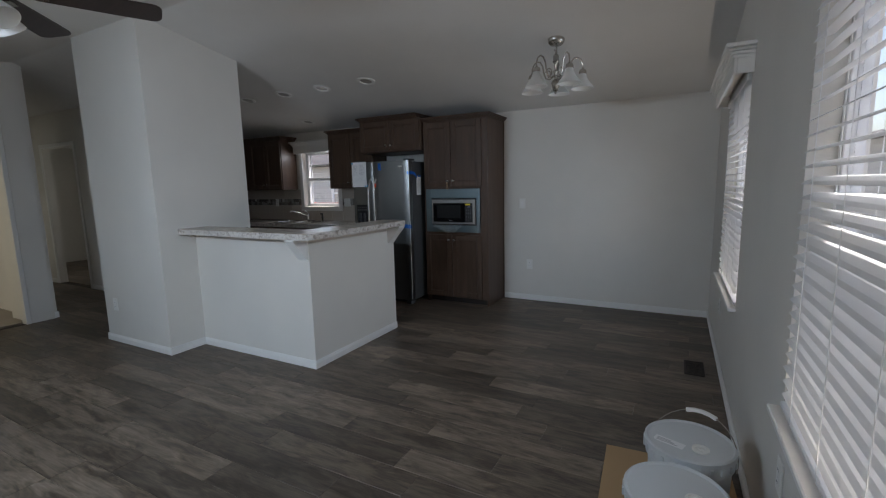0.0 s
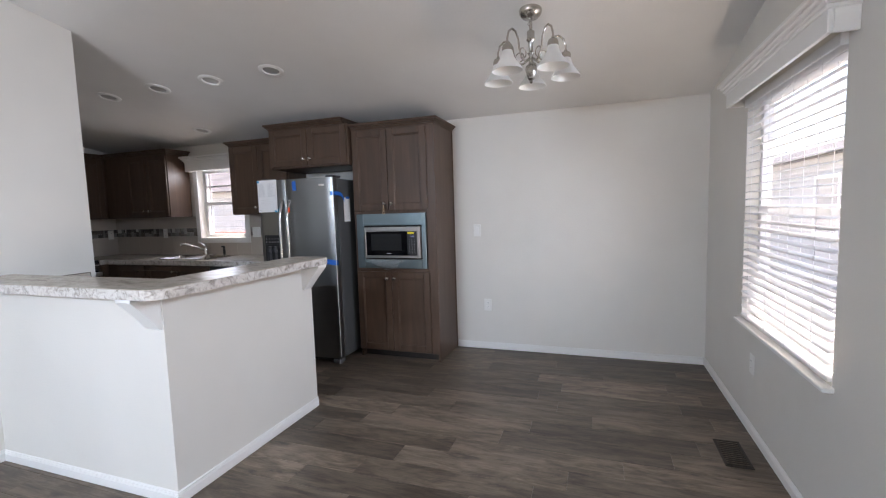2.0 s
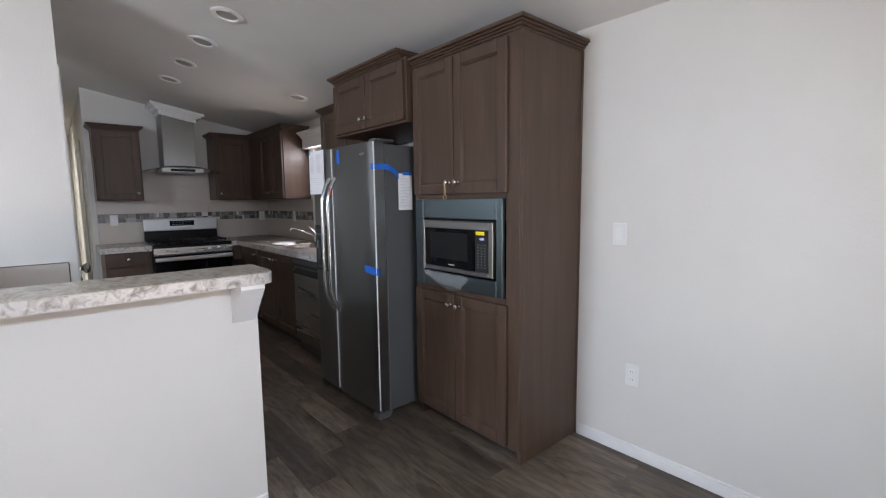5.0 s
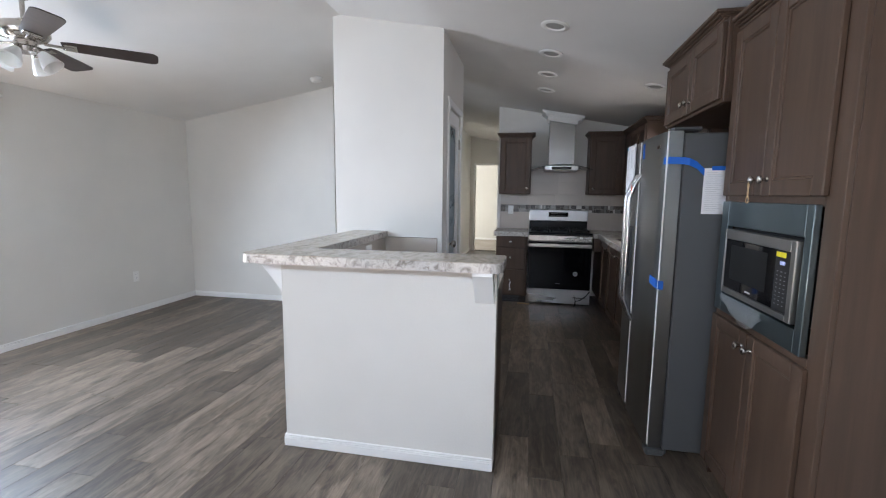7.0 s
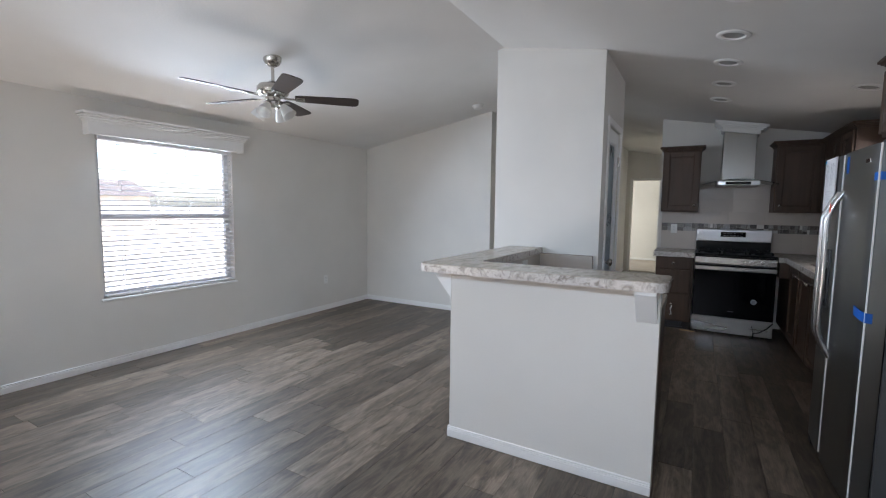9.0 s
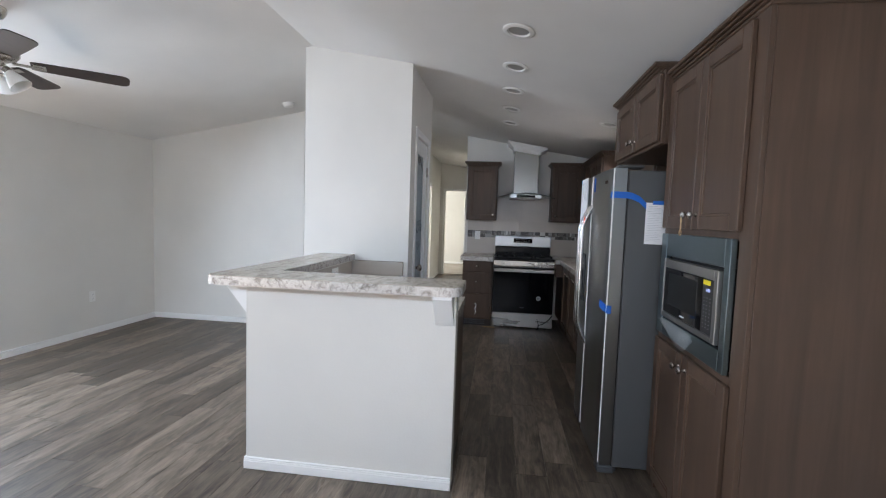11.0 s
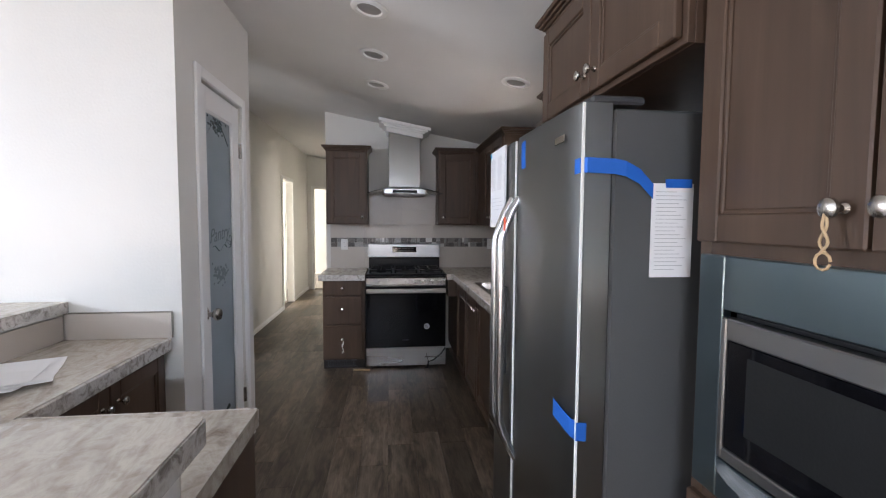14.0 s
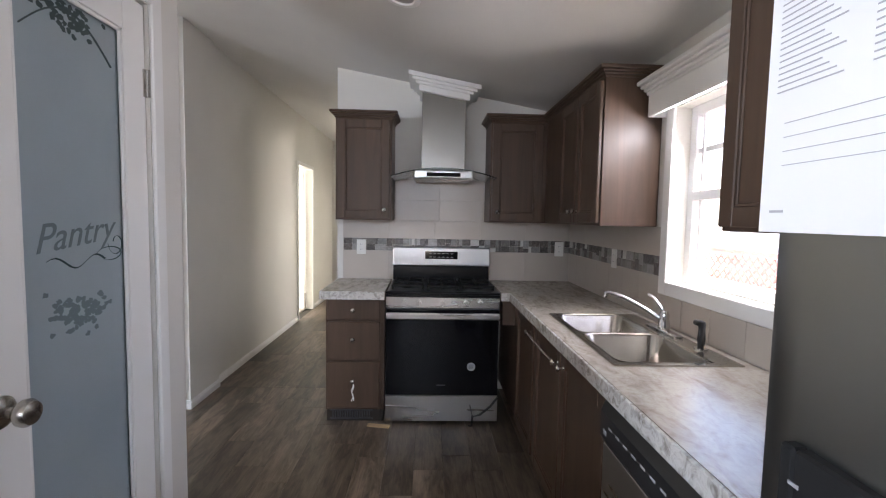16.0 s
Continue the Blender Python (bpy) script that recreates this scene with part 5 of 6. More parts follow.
papers = root("loose_papers", (-3.25, 2.66, CT), "white printed sheets fanned out on the lower counter", "paper")
for k, (dx, dy, turn) in enumerate(((0, 0, 24), (0.04, 0.012, 33), (0.085, -0.012, 17))):
    bm = bmesh.new()
    n = 6
    up = [[bm.verts.new((-0.14 + 0.28 * i / n, v, 0.0025 * k + 0.0015 + 0.010 * (abs(i - 3) / 3) ** 3)) for v in (-0.108, 0.108)] for i in range(n + 1)]
    for p, q in zip(up, up[1:]):
        bm.faces.new((p[0], q[0], q[1], p[1]))
    place(bm, pose(-3.29 + dx, 2.665 + dy, CT, 0, 0, turn))
    leaf = obj("sheet", bm, PAPER, papers, recalc=False)
    leaf.modifiers.new("thickness", "SOLIDIFY").thickness = 0.0006

# ---------------------------------------------------------------- outlets and switches


def plate(name, label, flip, kind="outlet", group="wall plates"):
    """Built facing local -y at the origin."""
    e = new(name)
    e.matrix_basis = flip
    tagged(e, label, "outlet" if kind == "outlet" else "switch", group)

    def put(nm, bm, mat):
        place(bm, flip)
        return obj(nm, bm, mat, e)
    w = 0.036 if kind != "double" else 0.058
    bm = bmesh.new()
    bx(bm, -w, w, -0.006, -0.0005, -0.058, 0.058, bev=0.003)
    put("cover_plate", bm, PLASTIC)
    if kind == "outlet":
        bm = bmesh.new()
        for z in (-0.02, 0.02):
            bx(bm, -0.016, 0.016, -0.0085, -0.0062, z - 0.013, z + 0.013, bev=0.002)
        put("receptacle", bm, TRIM)
        bm = bmesh.new()
        for z in (-0.02, 0.02):
            for u in (-0.006, 0.006):
                bx(bm, u - 0.001, u + 0.001, -0.0090, -0.0086, z - 0.004, z + 0.005)
        tagged(put("slot", bm, BLACK), kind="stuff")
    else:
        bm = bmesh.new()
        for u in ((0,) if kind != "double" else (-0.023, 0.023)):
            bx(bm, u - 0.016, u + 0.016, -0.010, -0.0062, -0.032, 0.032, bev=0.003)
        put("rocker", bm, TRIM)
    return e


def north(x, z):
    return pose(x, YN, z)


plate("light_switch", "white rocker switch on the dining wall", north(-1.615, 1.153), "single")
plate("outlet", "white duplex outlet low on the dining wall", north(-1.525, 0.433))
plate("outlet", "white duplex outlet on the tiled backsplash", pose(-5.67, YN - 0.009, 1.17))
plate("light_switch", "white switch on the tiled backsplash beside the window", pose(-4.24, YN - 0.009, 1.17), "double")
for y, z in ((3.381, 1.157), (4.97, 1.163)):
    plate("outlet", "white duplex outlet on the tiled backsplash", pose(XW + 0.009, y, z, 0, 0, 90))
for y, z in ((3.882, 0.415), (1.60, 0.455)):
    plate("outlet", "white duplex outlet low on the window wall", pose(XE, y, z, 0, 0, -90))
plate("outlet", "white duplex outlet low on the living room wall", pose(-4.454, YS, 0.412, 0, 0, 180))
plate("outlet", "white outlet low on the pantry wall", pose(-4.55, PY0, 0.36))
plate("outlet", "white outlet on the bar backsplash", pose(-3.35, 2.5145, 0.955, 0, 90, 180))

# ---------------------------------------------------------------- ceiling fixtures


def ceiling_pose(x, y):
    a = math.degrees(math.atan(SLOPE)) * (-1 if y > RIDGE_Y else 1)
    return pose(x, y, top(y), a, 0, 0)


GLOWOFF = paint("lamp_lens", (0.34, 0.33, 0.31), 0.35, 60, 0.1, 0.03)
can = None
for x, y in ((-2.84, 3.765), (-3.43, 3.765), (-4.0, 3.765), (-4.60, 3.765), (-5.21, 3.765), (-4.52, 4.655)):
    m = ceiling_pose(x, y)
    if can is None:
        can = new("recessed_light")
        can.matrix_basis = m
        tagged(can, "white recessed ceiling light, switched off", "ceiling light", "recessed lights over the kitchen")
        bm = bmesh.new()
        lathe(bm, [(0.092, -0.001), (0.092, -0.006), (0.086, -0.010), (0.064, -0.010), (0.062, -0.004), (0.058, -0.001)], None, 36)
        place(bm, m)
        obj("trim_ring", bm, TRIM, can, smooth=True)
        bm = bmesh.new()
        lathe(bm, [(0.062, -0.0015), (0.045, -0.003), (0, -0.004)], None, 32)
        place(bm, m)
        obj("lens", bm, GLOWOFF, can, smooth=True)
    else:
        copy_thing(can, m)

sm = new("smoke_detector")
sm.matrix_basis = ceiling_pose(-4.95, 1.33)
tagged(sm, "white round smoke detector on the ceiling", "smoke detector")
bm = bmesh.new()
lathe(bm, [(0, -0.038), (0.045, -0.038), (0.055, -0.032), (0.062, -0.012), (0.07, -0.010), (0.07, -0.001), (0, -0.001)])
place(bm, sm.matrix_basis)
obj("housing", bm, PLASTIC, sm, smooth=True)

# chandelier
CHX, CHY = -0.885, 3.60
CHZ = top(CHY)
ch = root("chandelier", (CHX, CHY, CHZ), "brushed nickel five-arm chandelier with white glass bell shades", "chandelier")
bm = bmesh.new()
lathe(bm, [(0, -0.045), (0.02, -0.044), (0.05, -0.034), (0.062, -0.018), (0.065, 0.004), (0, 0.004)])
place(bm, ceiling_pose(CHX, CHY))
obj("canopy", bm, NICKEL, ch, smooth=True)
bm = bmesh.new()
for k in range(6):
    c = Vector((CHX, CHY, CHZ - 0.045 - 0.010 * k))
    e1, e2 = (Vector((1, 0, 0)), Vector((0, 0, 1))) if k % 2 else (Vector((0, 1, 0)), Vector((0, 0, 1)))
    tube(bm, [c + 0.008 * math.cos(a * math.pi / 5) * e1 + 0.015 * math.sin(a * math.pi / 5) * e2 for a in range(11)], 0.0022, 6)
tube(bm, [(CHX - 0.006 + 0.01 * math.sin(k), CHY, CHZ - 0.035 - 0.008 * k) for k in range(11)], 0.002, 6)
obj("chain", bm, NICKEL, ch)
zc = CHZ - 0.265
bm = bmesh.new()
lathe(bm, [(0, 0.19), (0.006, 0.188), (0.008, 0.16), (0.022, 0.15), (0.022, 0.11), (0.026, 0.105), (0.014, 0.09), (0.012, 0.04), (0.02, 0.03), (0.014, 0.02), (0.010, -0.03), (0.028, -0.04), (0.034, -0.055), (0.030, -0.08), (0.018, -0.105), (0.020, -0.112), (0.008, -0.122), (0.010, -0.132), (0, -0.14)], Matrix.Translation((CHX, CHY, zc)), 24)
obj("stem", bm, NICKEL, ch, smooth=True)
prof = [(0.0, 0.02), (0.022, 0.02), (0.028, 0.012), (0.030, 0.0), (0.036, -0.018), (0.050, -0.042), (0.068, -0.065), (0.080, -0.082), (0.086, -0.092), (0.084, -0.093), (0.064, -0.066), (0.045, -0.04), (0.032, -0.015), (0.025, -0.002)]
for k in range(5):
    a = radians(-48 + 72 * k)
    dx, dy = math.cos(a), math.sin(a)
    R0 = 0.205
    pts = [(0.012, 0.0), (0.05, -0.022), (0.085, -0.01), (0.105, 0.04), (0.112, 0.085), (0.135, 0.122), (0.165, 0.128), (0.192, 0.108), (R0, 0.07), (R0, 0.03)]
    bm = bmesh.new()
    tube(bm, [(CHX + r * dx, CHY + r * dy, zc + z) for r, z in pts], 0.0058, 8)
    tube(bm, [(CHX + (0.07 + 0.026 * math.cos(q * 0.5)) * dx, CHY + (0.07 + 0.026 * math.cos(q * 0.5)) * dy, zc + 0.02 + 0.026 * math.sin(q * 0.5)) for q in range(10)], 0.0035, 6)
    obj("arm", bm, NICKEL, ch, smooth=True)
    bm = bmesh.new()
    lathe(bm, [(0, 0.05), (0.008, 0.05), (0.01, 0.042), (0.024, 0.034), (0.029, 0.02), (0.029, 0.004), (0.024, 0.003), (0, 0.003)], Matrix.Translation((CHX + R0 * dx, CHY + R0 * dy, zc)), 20)
    obj("socket_cup", bm, NICKEL, ch, smooth=True)
    bm = bmesh.new()
    lathe(bm, prof, Matrix.Translation((CHX + R0 * dx, CHY + R0 * dy, zc - 0.012)), 28)
    obj("shade", bm, SHADE, ch, smooth=True)

# ceiling fan
FNX, FNY = -2.49, 0.785
FNZ = top(FNY)
fan = root("ceiling_fan", (FNX, FNY, FNZ), "brushed nickel ceiling fan with five dark blades and glass lights", "ceiling fan")
bm = bmesh.new()
lathe(bm, [(0, -0.06), (0.025, -0.06), (0.05, -0.045), (0.065, -0.02), (0.068, 0.015), (0, 0.015)], Matrix.Translation((FNX, FNY, FNZ)))
lathe(bm, [(0.0125, -0.05), (0.0125, -0.19)], Matrix.Translation((FNX, FNY, FNZ)), 16)
obj("canopy_and_rod", bm, NICKEL, fan, smooth=True)
fz = FNZ - 0.185
bm = bmesh.new()
lathe(bm, [(0, 0.015), (0.03, 0.015), (0.05, 0.0), (0.10, -0.012), (0.115, -0.03), (0.117, -0.065), (0.10, -0.088), (0.07, -0.10), (0.055, -0.105), (0.055, -0.13), (0.065, -0.14), (0.06, -0.165), (0, -0.17)], Matrix.Translation((FNX, FNY, fz)), 36)
obj("motor", bm, NICKEL, fan, smooth=True)
for k in range(5):
    m = pose(FNX, FNY, fz - 0.10, 0, 0, 72 * k + FAN_TURN)
    bm = bmesh.new()
    pl = [(0.16, -0.045)] + [(0.20, -0.055), (0.50, -0.068)] + arc(0.60, -0.03, 0.04, -90, 0, 4) + arc(0.60, 0.03, 0.04, 0, 90, 4) + [(0.50, 0.068), (0.20, 0.055), (0.16, 0.045)]
    prism(bm, pl, "z", -0.003, 0.003)
    place(bm, m @ pose(0, 0, 0, -11, 0, 0))
    obj("blade", bm, BLADE, fan)
    bm = bmesh.new()
    bx(bm, 0.08, 0.22, -0.014, 0.014, -0.010, -0.004, bev=0.002)
    bx(bm, 0.17, 0.23, -0.04, 0.04, -0.009, -0.0035, bev=0.002)
    place(bm, m @ pose(0, 0, 0, -11, 0, 0))
    obj("blade_bracket", bm, NICKEL, fan)
for k in range(4):
    m = pose(FNX, FNY, fz - 0.155, 0, 0, 90 * k + 20) @ pose(0.075, 0, -0.01, 0, -38, 0)
    bm = bmesh.new()
    lathe(bm, [(0.022, 0.0), (0.03, -0.02), (0.042, -0.05), (0.05, -0.075), (0.056, -0.095), (0.0535, -0.095), (0.046, -0.072), (0.036, -0.045), (0.024, -0.015)], m, 24)
    obj("glass_shade", bm, SHADE, fan, smooth=True)
    bm = bmesh.new()
    lathe(bm, [(0, 0.03), (0.018, 0.028), (0.024, 0.0), (0.02, -0.006), (0, -0.006)], m, 18)
    obj("lamp_holder", bm, NICKEL, fan, smooth=True)

# ---------------------------------------------------------------- pails and loose things
cb = root("cardboard_sheet", (-0.02, 1.95, 0), "flattened brown cardboard under the pails", "cardboard")
bm = bmesh.new()
bx(bm, -0.28, 0.27, -0.55, 0.40, 0.001, 0.006)
place(bm, pose(0.03, 1.92, 0, 0, 0, 3))
obj("sheet", bm, CARD, cb)


def pail(at, turn, label, bail):
    p = root("plastic_pail", (*at, 0.0065), label, "pail", "paint pails by the window wall")
    m = pose(*at, 0.0065, 0, 0, turn)
    bm = bmesh.new()
    lathe(bm, [(0, 0), (0.128, 0), (0.133, 0.006), (0.148, 0.33), (0.152, 0.335), (0.152, 0.30), (0.155, 0.30), (0.155, 0.345), (0, 0.345)], m, 48)
    obj("bucket", bm, PAIL, p, smooth=True)
    bm = bmesh.new()
    lathe(bm, [(0.158, 0.318), (0.160, 0.345), (0.160, 0.362), (0.152, 0.366), (0.146, 0.358), (0.10, 0.356), (0, 0.356)], m, 48)
    for k in range(24):
        a = 2 * math.pi * k / 24
        vs = bx(bm, -0.003, 0.003, -0.006, 0.006, 0.32, 0.345)
        bmesh.ops.transform(bm, matrix=m @ Matrix.Rotation(a, 4, "Z") @ Matrix.Translation((0.161, 0, 0)), verts=vs)
    obj("lid", bm, PAIL, p, smooth=True)
    bm = bmesh.new()
    lathe(bm, [(0.03, 0.3565), (0.03, 0.364), (0.022, 0.366), (0.020, 0.360), (0.008, 0.360), (0.008, 0.364), (0, 0.364)], m @ pose(0.05, -0.03, 0), 24)
    obj("spout_cap", bm, PLASTIC, p, smooth=True)
    if bail:
        bm = bmesh.new()
        pts = [(0.163 * math.cos(math.pi * k / 18), 0.125 * math.sin(math.pi * k / 18), 0.30 + 0.135 * math.sin(math.pi * k / 18)) for k in range(19)]
        tube(bm, [m @ Vector(q) for q in pts], 0.0022, 6)
        obj("wire_bail", bm, NICKEL, p)
        bm = bmesh.new()
        tube(bm, [m @ Vector(q) for q in pts[7:12]], 0.009, 10)
        obj("grip", bm, PLASTIC, p, smooth=True)
        bm = bmesh.new()
        bx(bm, -0.11, 0.0, -0.075, -0.035, 0.3565, 0.3572)
        place(bm, m)
        obj("label_sticker", bm, PAPER, p)
        bm = bmesh.new()
        for k in range(3):
            bx(bm, -0.10, -0.02 - 0.015 * k, -0.068 + 0.009 * k, -0.064 + 0.009 * k, 0.3574, 0.3578)
        place(bm, m)
        tagged(obj("label_print", bm, FAINT, p), kind="stuff")
    return p


pail((0.085, 1.86), -20, "grey-white plastic pail with lid and wire bail", True)
pail((0.04, 1.515), 10, "grey-white plastic pail with a snap-on lid", False)
roll = root("caulk_roll", (-0.17, 1.72, 0.0065), "small white roll lying on the cardboard", "tape roll")
bm = bmesh.new()
lathe(bm, [(0.018, 0), (0.045, 0), (0.047, 0.004), (0.047, 0.044), (0.045, 0.048), (0.018, 0.048), (0.018, 0)], pose(-0.17, 1.74, 0.0065), 28)
obj("roll", bm, PLASTIC, roll, smooth=True)
vent = root("floor_register", (0.17, 3.60, 0), "dark metal floor register by the window wall", "floor vent")
bm = bmesh.new()
x0, x1, y0, y1 = 0.10, 0.23, 3.46, 3.74
for a in ((x0, x1, y0, y0 + 0.014), (x0, x1, y1 - 0.014, y1), (x0, x0 + 0.014, y0 + 0.014, y1 - 0.014), (x1 - 0.014, x1, y0 + 0.014, y1 - 0.014)):
    bx(bm, *a, 0.0005, 0.006, bev=0.002)
for k in range(12):
    bx(bm, x0 + 0.014, x1 - 0.014, y0 + 0.022 + k * 0.0205, y0 + 0.030 + k * 0.0205, 0.0005, 0.0045)
obj("grille", bm, CABDARK, vent)

# ---------------------------------------------------------------- outside
bm = bmesh.new()
bx(bm, -600, 600, -600, 600, -0.9, -0.6)
tagged(obj("ground", bm, GRAVEL), "dry pale gravel ground round the house", "ground", kind="structure")


def house(name, label, x0, x1, y0, y1, h, ridge_axis, faces, wall_mat=None):
    e = root(name, ((x0 + x1) / 2, (y0 + y1) / 2, -0.6), label, "house")
    bm = bmesh.new()
    bx(bm, x0, x1, y0, y1, -0.6, h)
    n = int((h + 0.6) / 0.2)
    for k in range(n):
        z = -0.6 + k * 0.2
        bx(bm, x0 - 0.02, x1 + 0.02, y0 - 0.02, y1 + 0.02, z, z + 0.17, bev=0.01)
    obj("wall", bm, wall_mat or SIDING, e)
    bm = bmesh.new()
    if ridge_axis == "x":
        ym = (y0 + y1) / 2
        prism(bm, [(y0 - 0.4, h), (y1 + 0.4, h), (ym, h + 1.1)], "x", x0 - 0.4, x1 + 0.4)
    else:
        xm = (x0 + x1) / 2
        prism(bm, [(x0 - 0.4, h), (x1 + 0.4, h), (xm, h + 1.1)], "y", y0 - 0.4, y1 + 0.4)
    obj("roof", bm, ROOFING, e)
    for side, c in faces:
        bm = bmesh.new()
        gl = bmesh.new()
        if side in "ns":
            y = y1 + 0.02 if side == "n" else y0 - 0.02
            s = 1 if side == "n" else -1
            for a in ((c - 0.6, c - 0.5, 0.5, 1.9), (c + 0.5, c + 0.6, 0.5, 1.9), (c - 0.5, c + 0.5, 0.5, 0.6), (c - 0.5, c + 0.5, 1.8, 1.9), (c - 0.5, c + 0.5, 1.17, 1.23)):
                bx(bm, a[0], a[1], y, y + s * 0.05, a[2], a[3])
            bx(gl, c - 0.5, c + 0.5, y, y + s * 0.01, 0.6, 1.8)
        else:
            x = x1 + 0.02 if side == "e" else x0 - 0.02
            s = 1 if side == "e" else -1
            for a in ((c - 0.6, c - 0.5, 0.5, 1.9), (c + 0.5, c + 0.6, 0.5, 1.9), (c - 0.5, c + 0.5, 0.5, 0.6), (c - 0.5, c + 0.5, 1.8, 1.9), (c - 0.5, c + 0.5, 1.17, 1.23)):
                bx(bm, x, x + s * 0.05, a[0], a[1], a[2], a[3])
            bx(gl, x, x + s * 0.01, c - 0.5, c + 0.5, 0.6, 1.8)
        f = obj("window", bm, TRIM, e)
        obj("glass", gl, HGLASS, f)
    return e


house("neighbour_house", "tan sided neighbouring house with white windows", -16, 8, -34, -28, 1.95, "x", [("n", -11), ("n", -7), ("n", -3), ("n", 1.5)])
house("neighbour_house", "grey sided neighbouring house beyond the drive", 4.3, 11, 3.0, 27, 2.3, "y", [("w", 7), ("w", 13), ("w", 17)], STONE)
house("neighbour_house", "pale sided neighbouring house behind the kitchen", -16, -3, 13, 19, 2.2, "x", [("s", -11), ("s", -6)], STONE)
fence = root("lattice_fence", (-6.0, 8.2, -0.6), "reddish diagonal wooden lattice fence behind the house", "fence")
bm = bmesh.new()
for k in range(60):
    for s in (-1, 1):
        x = -10 + k * 0.14
        vs = bx(bm, -0.018, 0.018, -0.006, 0.006, -1.0, 1.0)
        bmesh.ops.transform(bm, matrix=Matrix.Translation((x, 8.2 + 0.007 * s, 0.25)) @ Matrix.Rotation(radians(45 * s), 4, "Y"), verts=vs)
obj("lattice", bm, LATTICE, fence)
bm = bmesh.new()
for k in range(5):
    bx(bm, -10.2 + k * 2.2, -10.1 + k * 2.2, 8.15, 8.25, -0.6, 1.05)
bx(bm, -10.2, -1.3, 8.16, 8.24, 0.98, 1.04)
obj("post_and_rail", bm, LATTICE, fence)

# ---------------------------------------------------------------- tiles and planks, piece by piece
splash_w = new("backsplash_west")
tagged(splash_w, "beige ceramic tile backsplash with a mosaic band", "backsplash", kind="structure")
bm = bmesh.new()
bx(bm, XW + 0.0005, XW + 0.004, 3.235, YN, CT, 1.372)
bx(bm, XW + 0.0005, XW + 0.004, 3.642, 4.355, 1.372, 1.70)
obj("grout", bm, GROUT, splash_w)
splash_n = new("backsplash_north")
tagged(splash_n, "beige ceramic tile backsplash with a mosaic band", "backsplash", kind="structure")
bm = bmesh.new()
for a in ((XW + 0.004, -5.145, CT, 1.372), (-5.145, -4.335, CT, 1.047), (-4.335, -3.525, CT, 1.372)):
    bx(bm, a[0], a[1], YN - 0.004, YN - 0.0005, a[2], a[3])
obj("grout", bm, GROUT, splash_n)
TILES = {}


def tile(parent, name, mat, wall, u0, u1, z0, z1, gap=0.0014, t=0.0045):
    w, h = round(u1 - u0 - gap, 4), round(z1 - z0 - gap, 4)
    key = (name, wall, w, h)
    if key not in TILES:
        bm = bmesh.new()
        if wall == "w":
            bx(bm, 0, t, -w / 2, w / 2, -h / 2, h / 2, bev=0.0012)
        else:
            bx(bm, -w / 2, w / 2, -t, 0, -h / 2, h / 2, bev=0.0012)
        me = bpy.data.meshes.new(name)
        bmesh.ops.recalc_face_normals(bm, faces=bm.faces[:])
        bm.to_mesh(me)
        bm.free()
        me.materials.append(mat)
        TILES[key] = me
    o = new(name, TILES[key])
    o.parent = parent
    o.location = (XW + 0.0042, (u0 + u1) / 2, (z0 + z1) / 2) if wall == "w" else ((u0 + u1) / 2, YN - 0.0042, (z0 + z1) / 2)


def field(parent, wall, u0, u1, z0, z1, tw=0.33):
    n = max(1, round((u1 - u0) / tw))
    for k in range(n):
        tile(parent, "tile", TILE, wall, u0 + (u1 - u0) * k / n, u0 + (u1 - u0) * (k + 1) / n, z0, z1)


BAND0, BAND1 = 1.130, 1.228
field(splash_w, "w", 3.24, YN - 0.006, CT + 0.003, BAND0)
field(splash_w, "w", 3.24, YN - 0.006, BAND1, 1.372)
field(splash_w, "w", 3.645, 4.352, 1.372, 1.535)
field(splash_w, "w", 3.645, 4.352, 1.535, 1.70)
field(splash_n, "n", XW + 0.006, -5.15, CT + 0.003, BAND0, 0.2)
field(splash_n, "n", XW + 0.006, -5.15, BAND1, 1.372)
field(splash_n, "n", -5.148, -4.337, CT + 0.003, 1.045, 0.2)
field(splash_n, "n", -4.33, -3.53, CT + 0.003, BAND0)
field(splash_n, "n", -4.33, -3.53, BAND1, 1.372)
rng = random.Random(11)


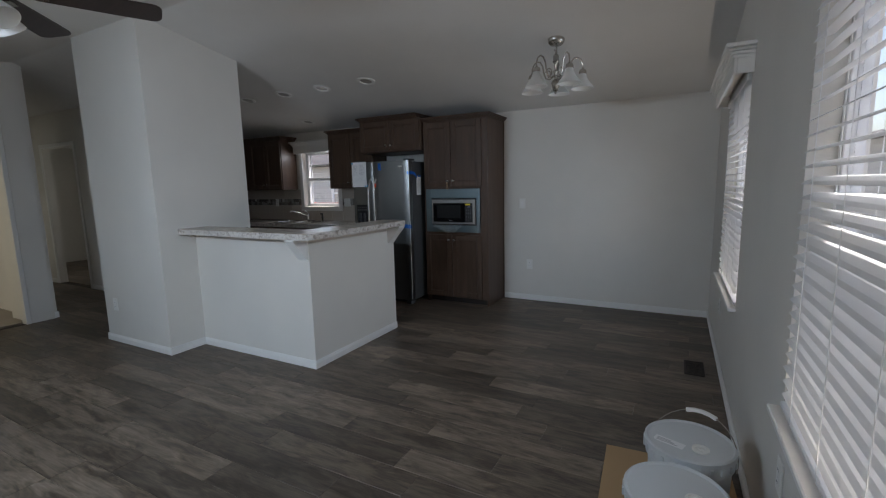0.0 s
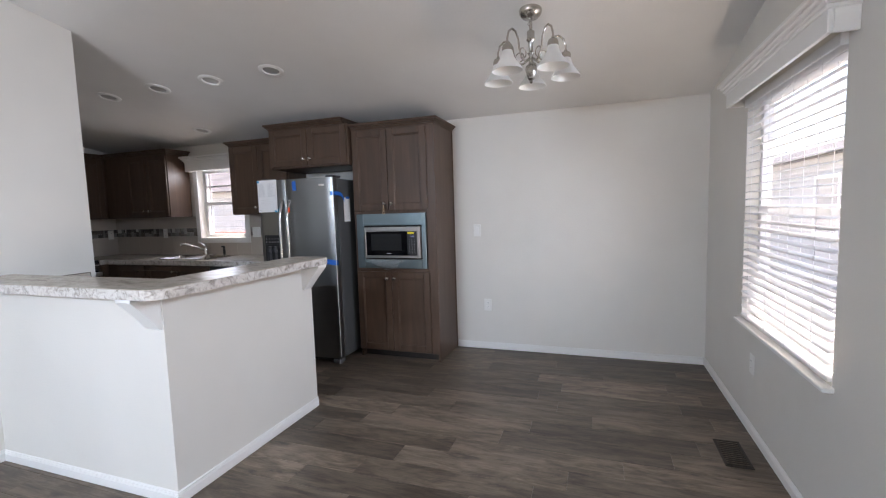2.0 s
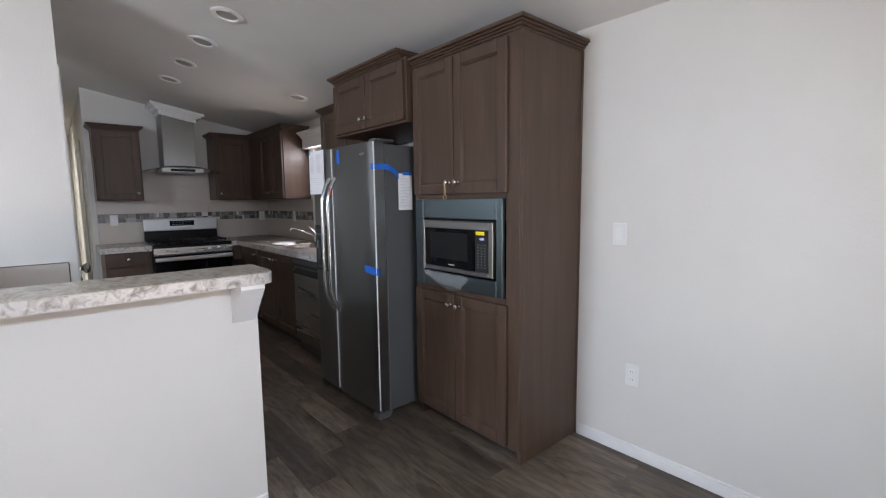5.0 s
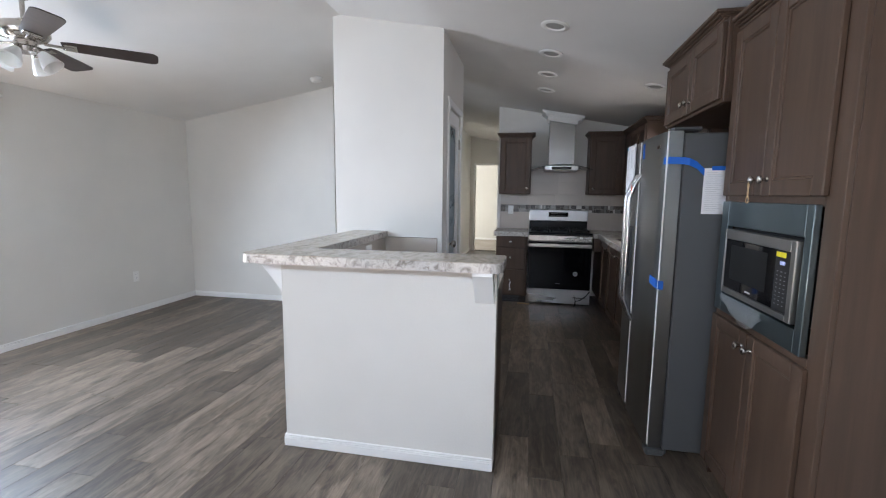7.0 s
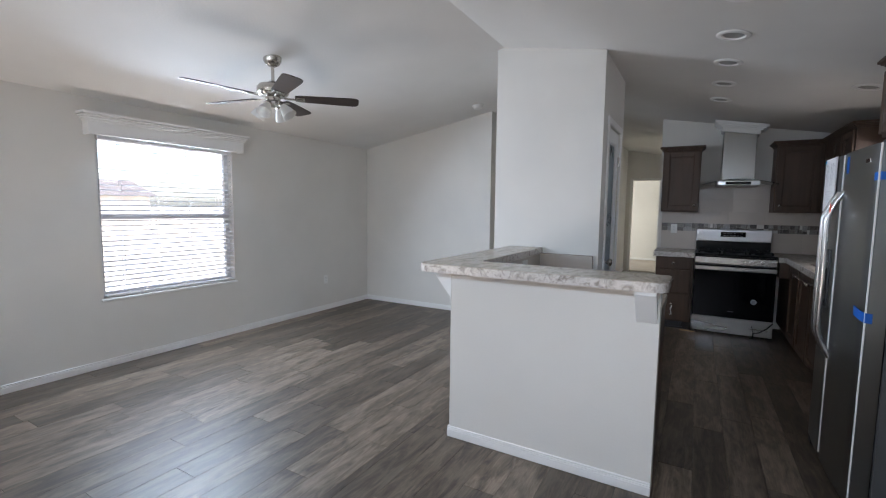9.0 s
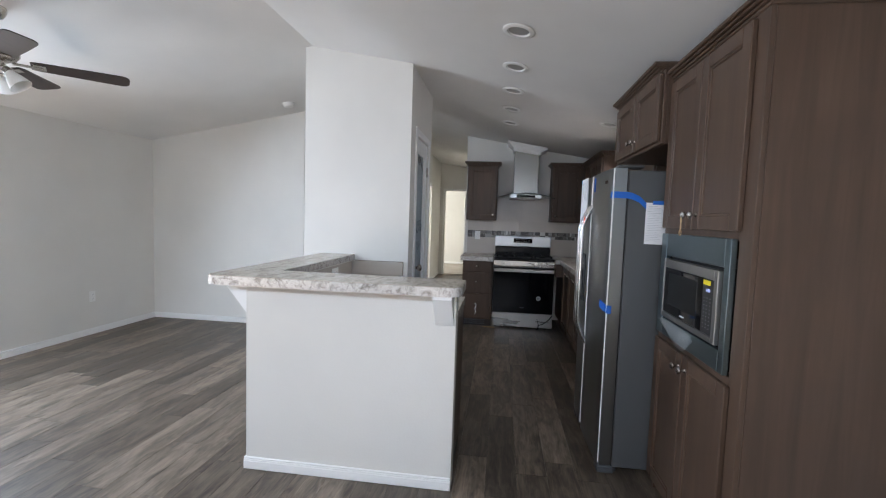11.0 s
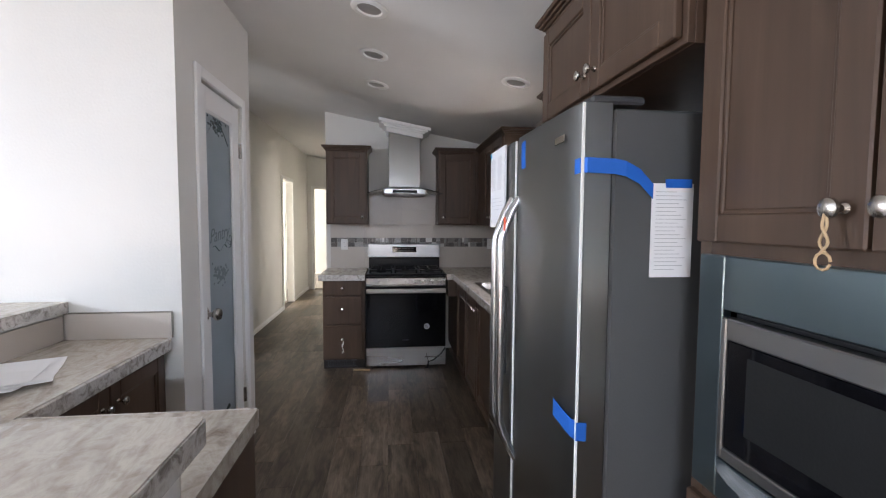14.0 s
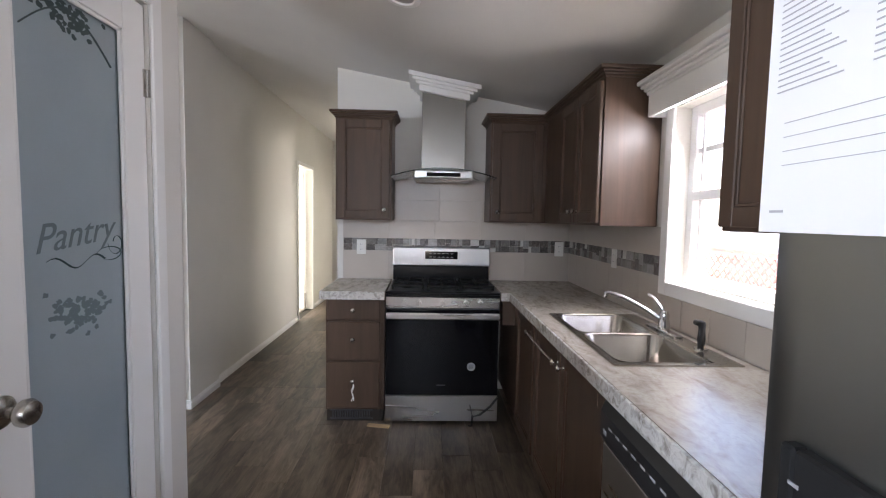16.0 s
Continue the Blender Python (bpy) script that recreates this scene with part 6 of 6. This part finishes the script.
def band(parent, wall, u0, u1):
    zm = (BAND0 + BAND1) / 2
    u = u0
    while u < u1 - 0.01:
        w = min(rng.choice((0.022, 0.045, 0.045, 0.068)), u1 - u)
        if w == 0.068 and u1 - u > 0.068:
            tile(parent, "mosaic_tile", MOSAIC, wall, u, u + w, BAND0 + rng.choice((0, 0.0)), zm)
            tile(parent, "mosaic_tile", MOSAIC, wall, u, u + w, zm, BAND1)
        elif w == 0.022:
            tile(parent, "mosaic_tile", MOSAIC, wall, u, u + w, BAND0, zm)
            tile(parent, "mosaic_tile", MOSAIC, wall, u, u + w, zm, BAND1)
        else:
            k = rng.choice((0.35, 0.5, 0.65))
            z = BAND0 + k * (BAND1 - BAND0)
            tile(parent, "mosaic_tile", MOSAIC, wall, u, u + w, BAND0, z)
            tile(parent, "mosaic_tile", MOSAIC, wall, u, u + w, z, BAND1)
        u += w


band(splash_w, "w", 3.24, YN - 0.006)
band(splash_n, "n", XW + 0.006, -5.15)
band(splash_n, "n", -4.33, -3.53)

PLANKS = {}
rng = random.Random(3)
PW, PL = 0.165, 0.92


def lay(x0, x1, y0, y1):
    n = int(math.ceil((y1 - y0) / PW))
    for j in range(n):
        ya, yb = y0 + j * PW, min(y1, y0 + (j + 1) * PW)
        if yb - ya < 0.01:
            continue
        x = x0 - rng.random() * PL
        while x < x1:
            a, b = max(x, x0), min(x + PL, x1)
            x += PL
            if b - a < 0.02:
                continue
            key = (round(b - a, 3), round(yb - ya, 3))
            if key not in PLANKS:
                bm = bmesh.new()
                bx(bm, -key[0] / 2 + 0.0004, key[0] / 2 - 0.0004, -key[1] / 2 + 0.0004, key[1] / 2 - 0.0004, -0.0075, 0.0, bev=0.0012)
                bmesh.ops.recalc_face_normals(bm, faces=bm.faces[:])
                me = bpy.data.meshes.new("plank")
                bm.to_mesh(me)
                bm.free()
                me.materials.append(PLANK)
                PLANKS[key] = me
            o = new("plank", PLANKS[key])
            o.parent = floor
            o.location = ((a + b) / 2, (ya + yb) / 2, 0)


lay(-6.12, XE, YS, 2.2)
lay(-6.56, XE, 2.2, YN)
lay(-11.0, -6.56, 2.2, 3.19)
lay(-11.0, -6.66, 3.29, 5.06)
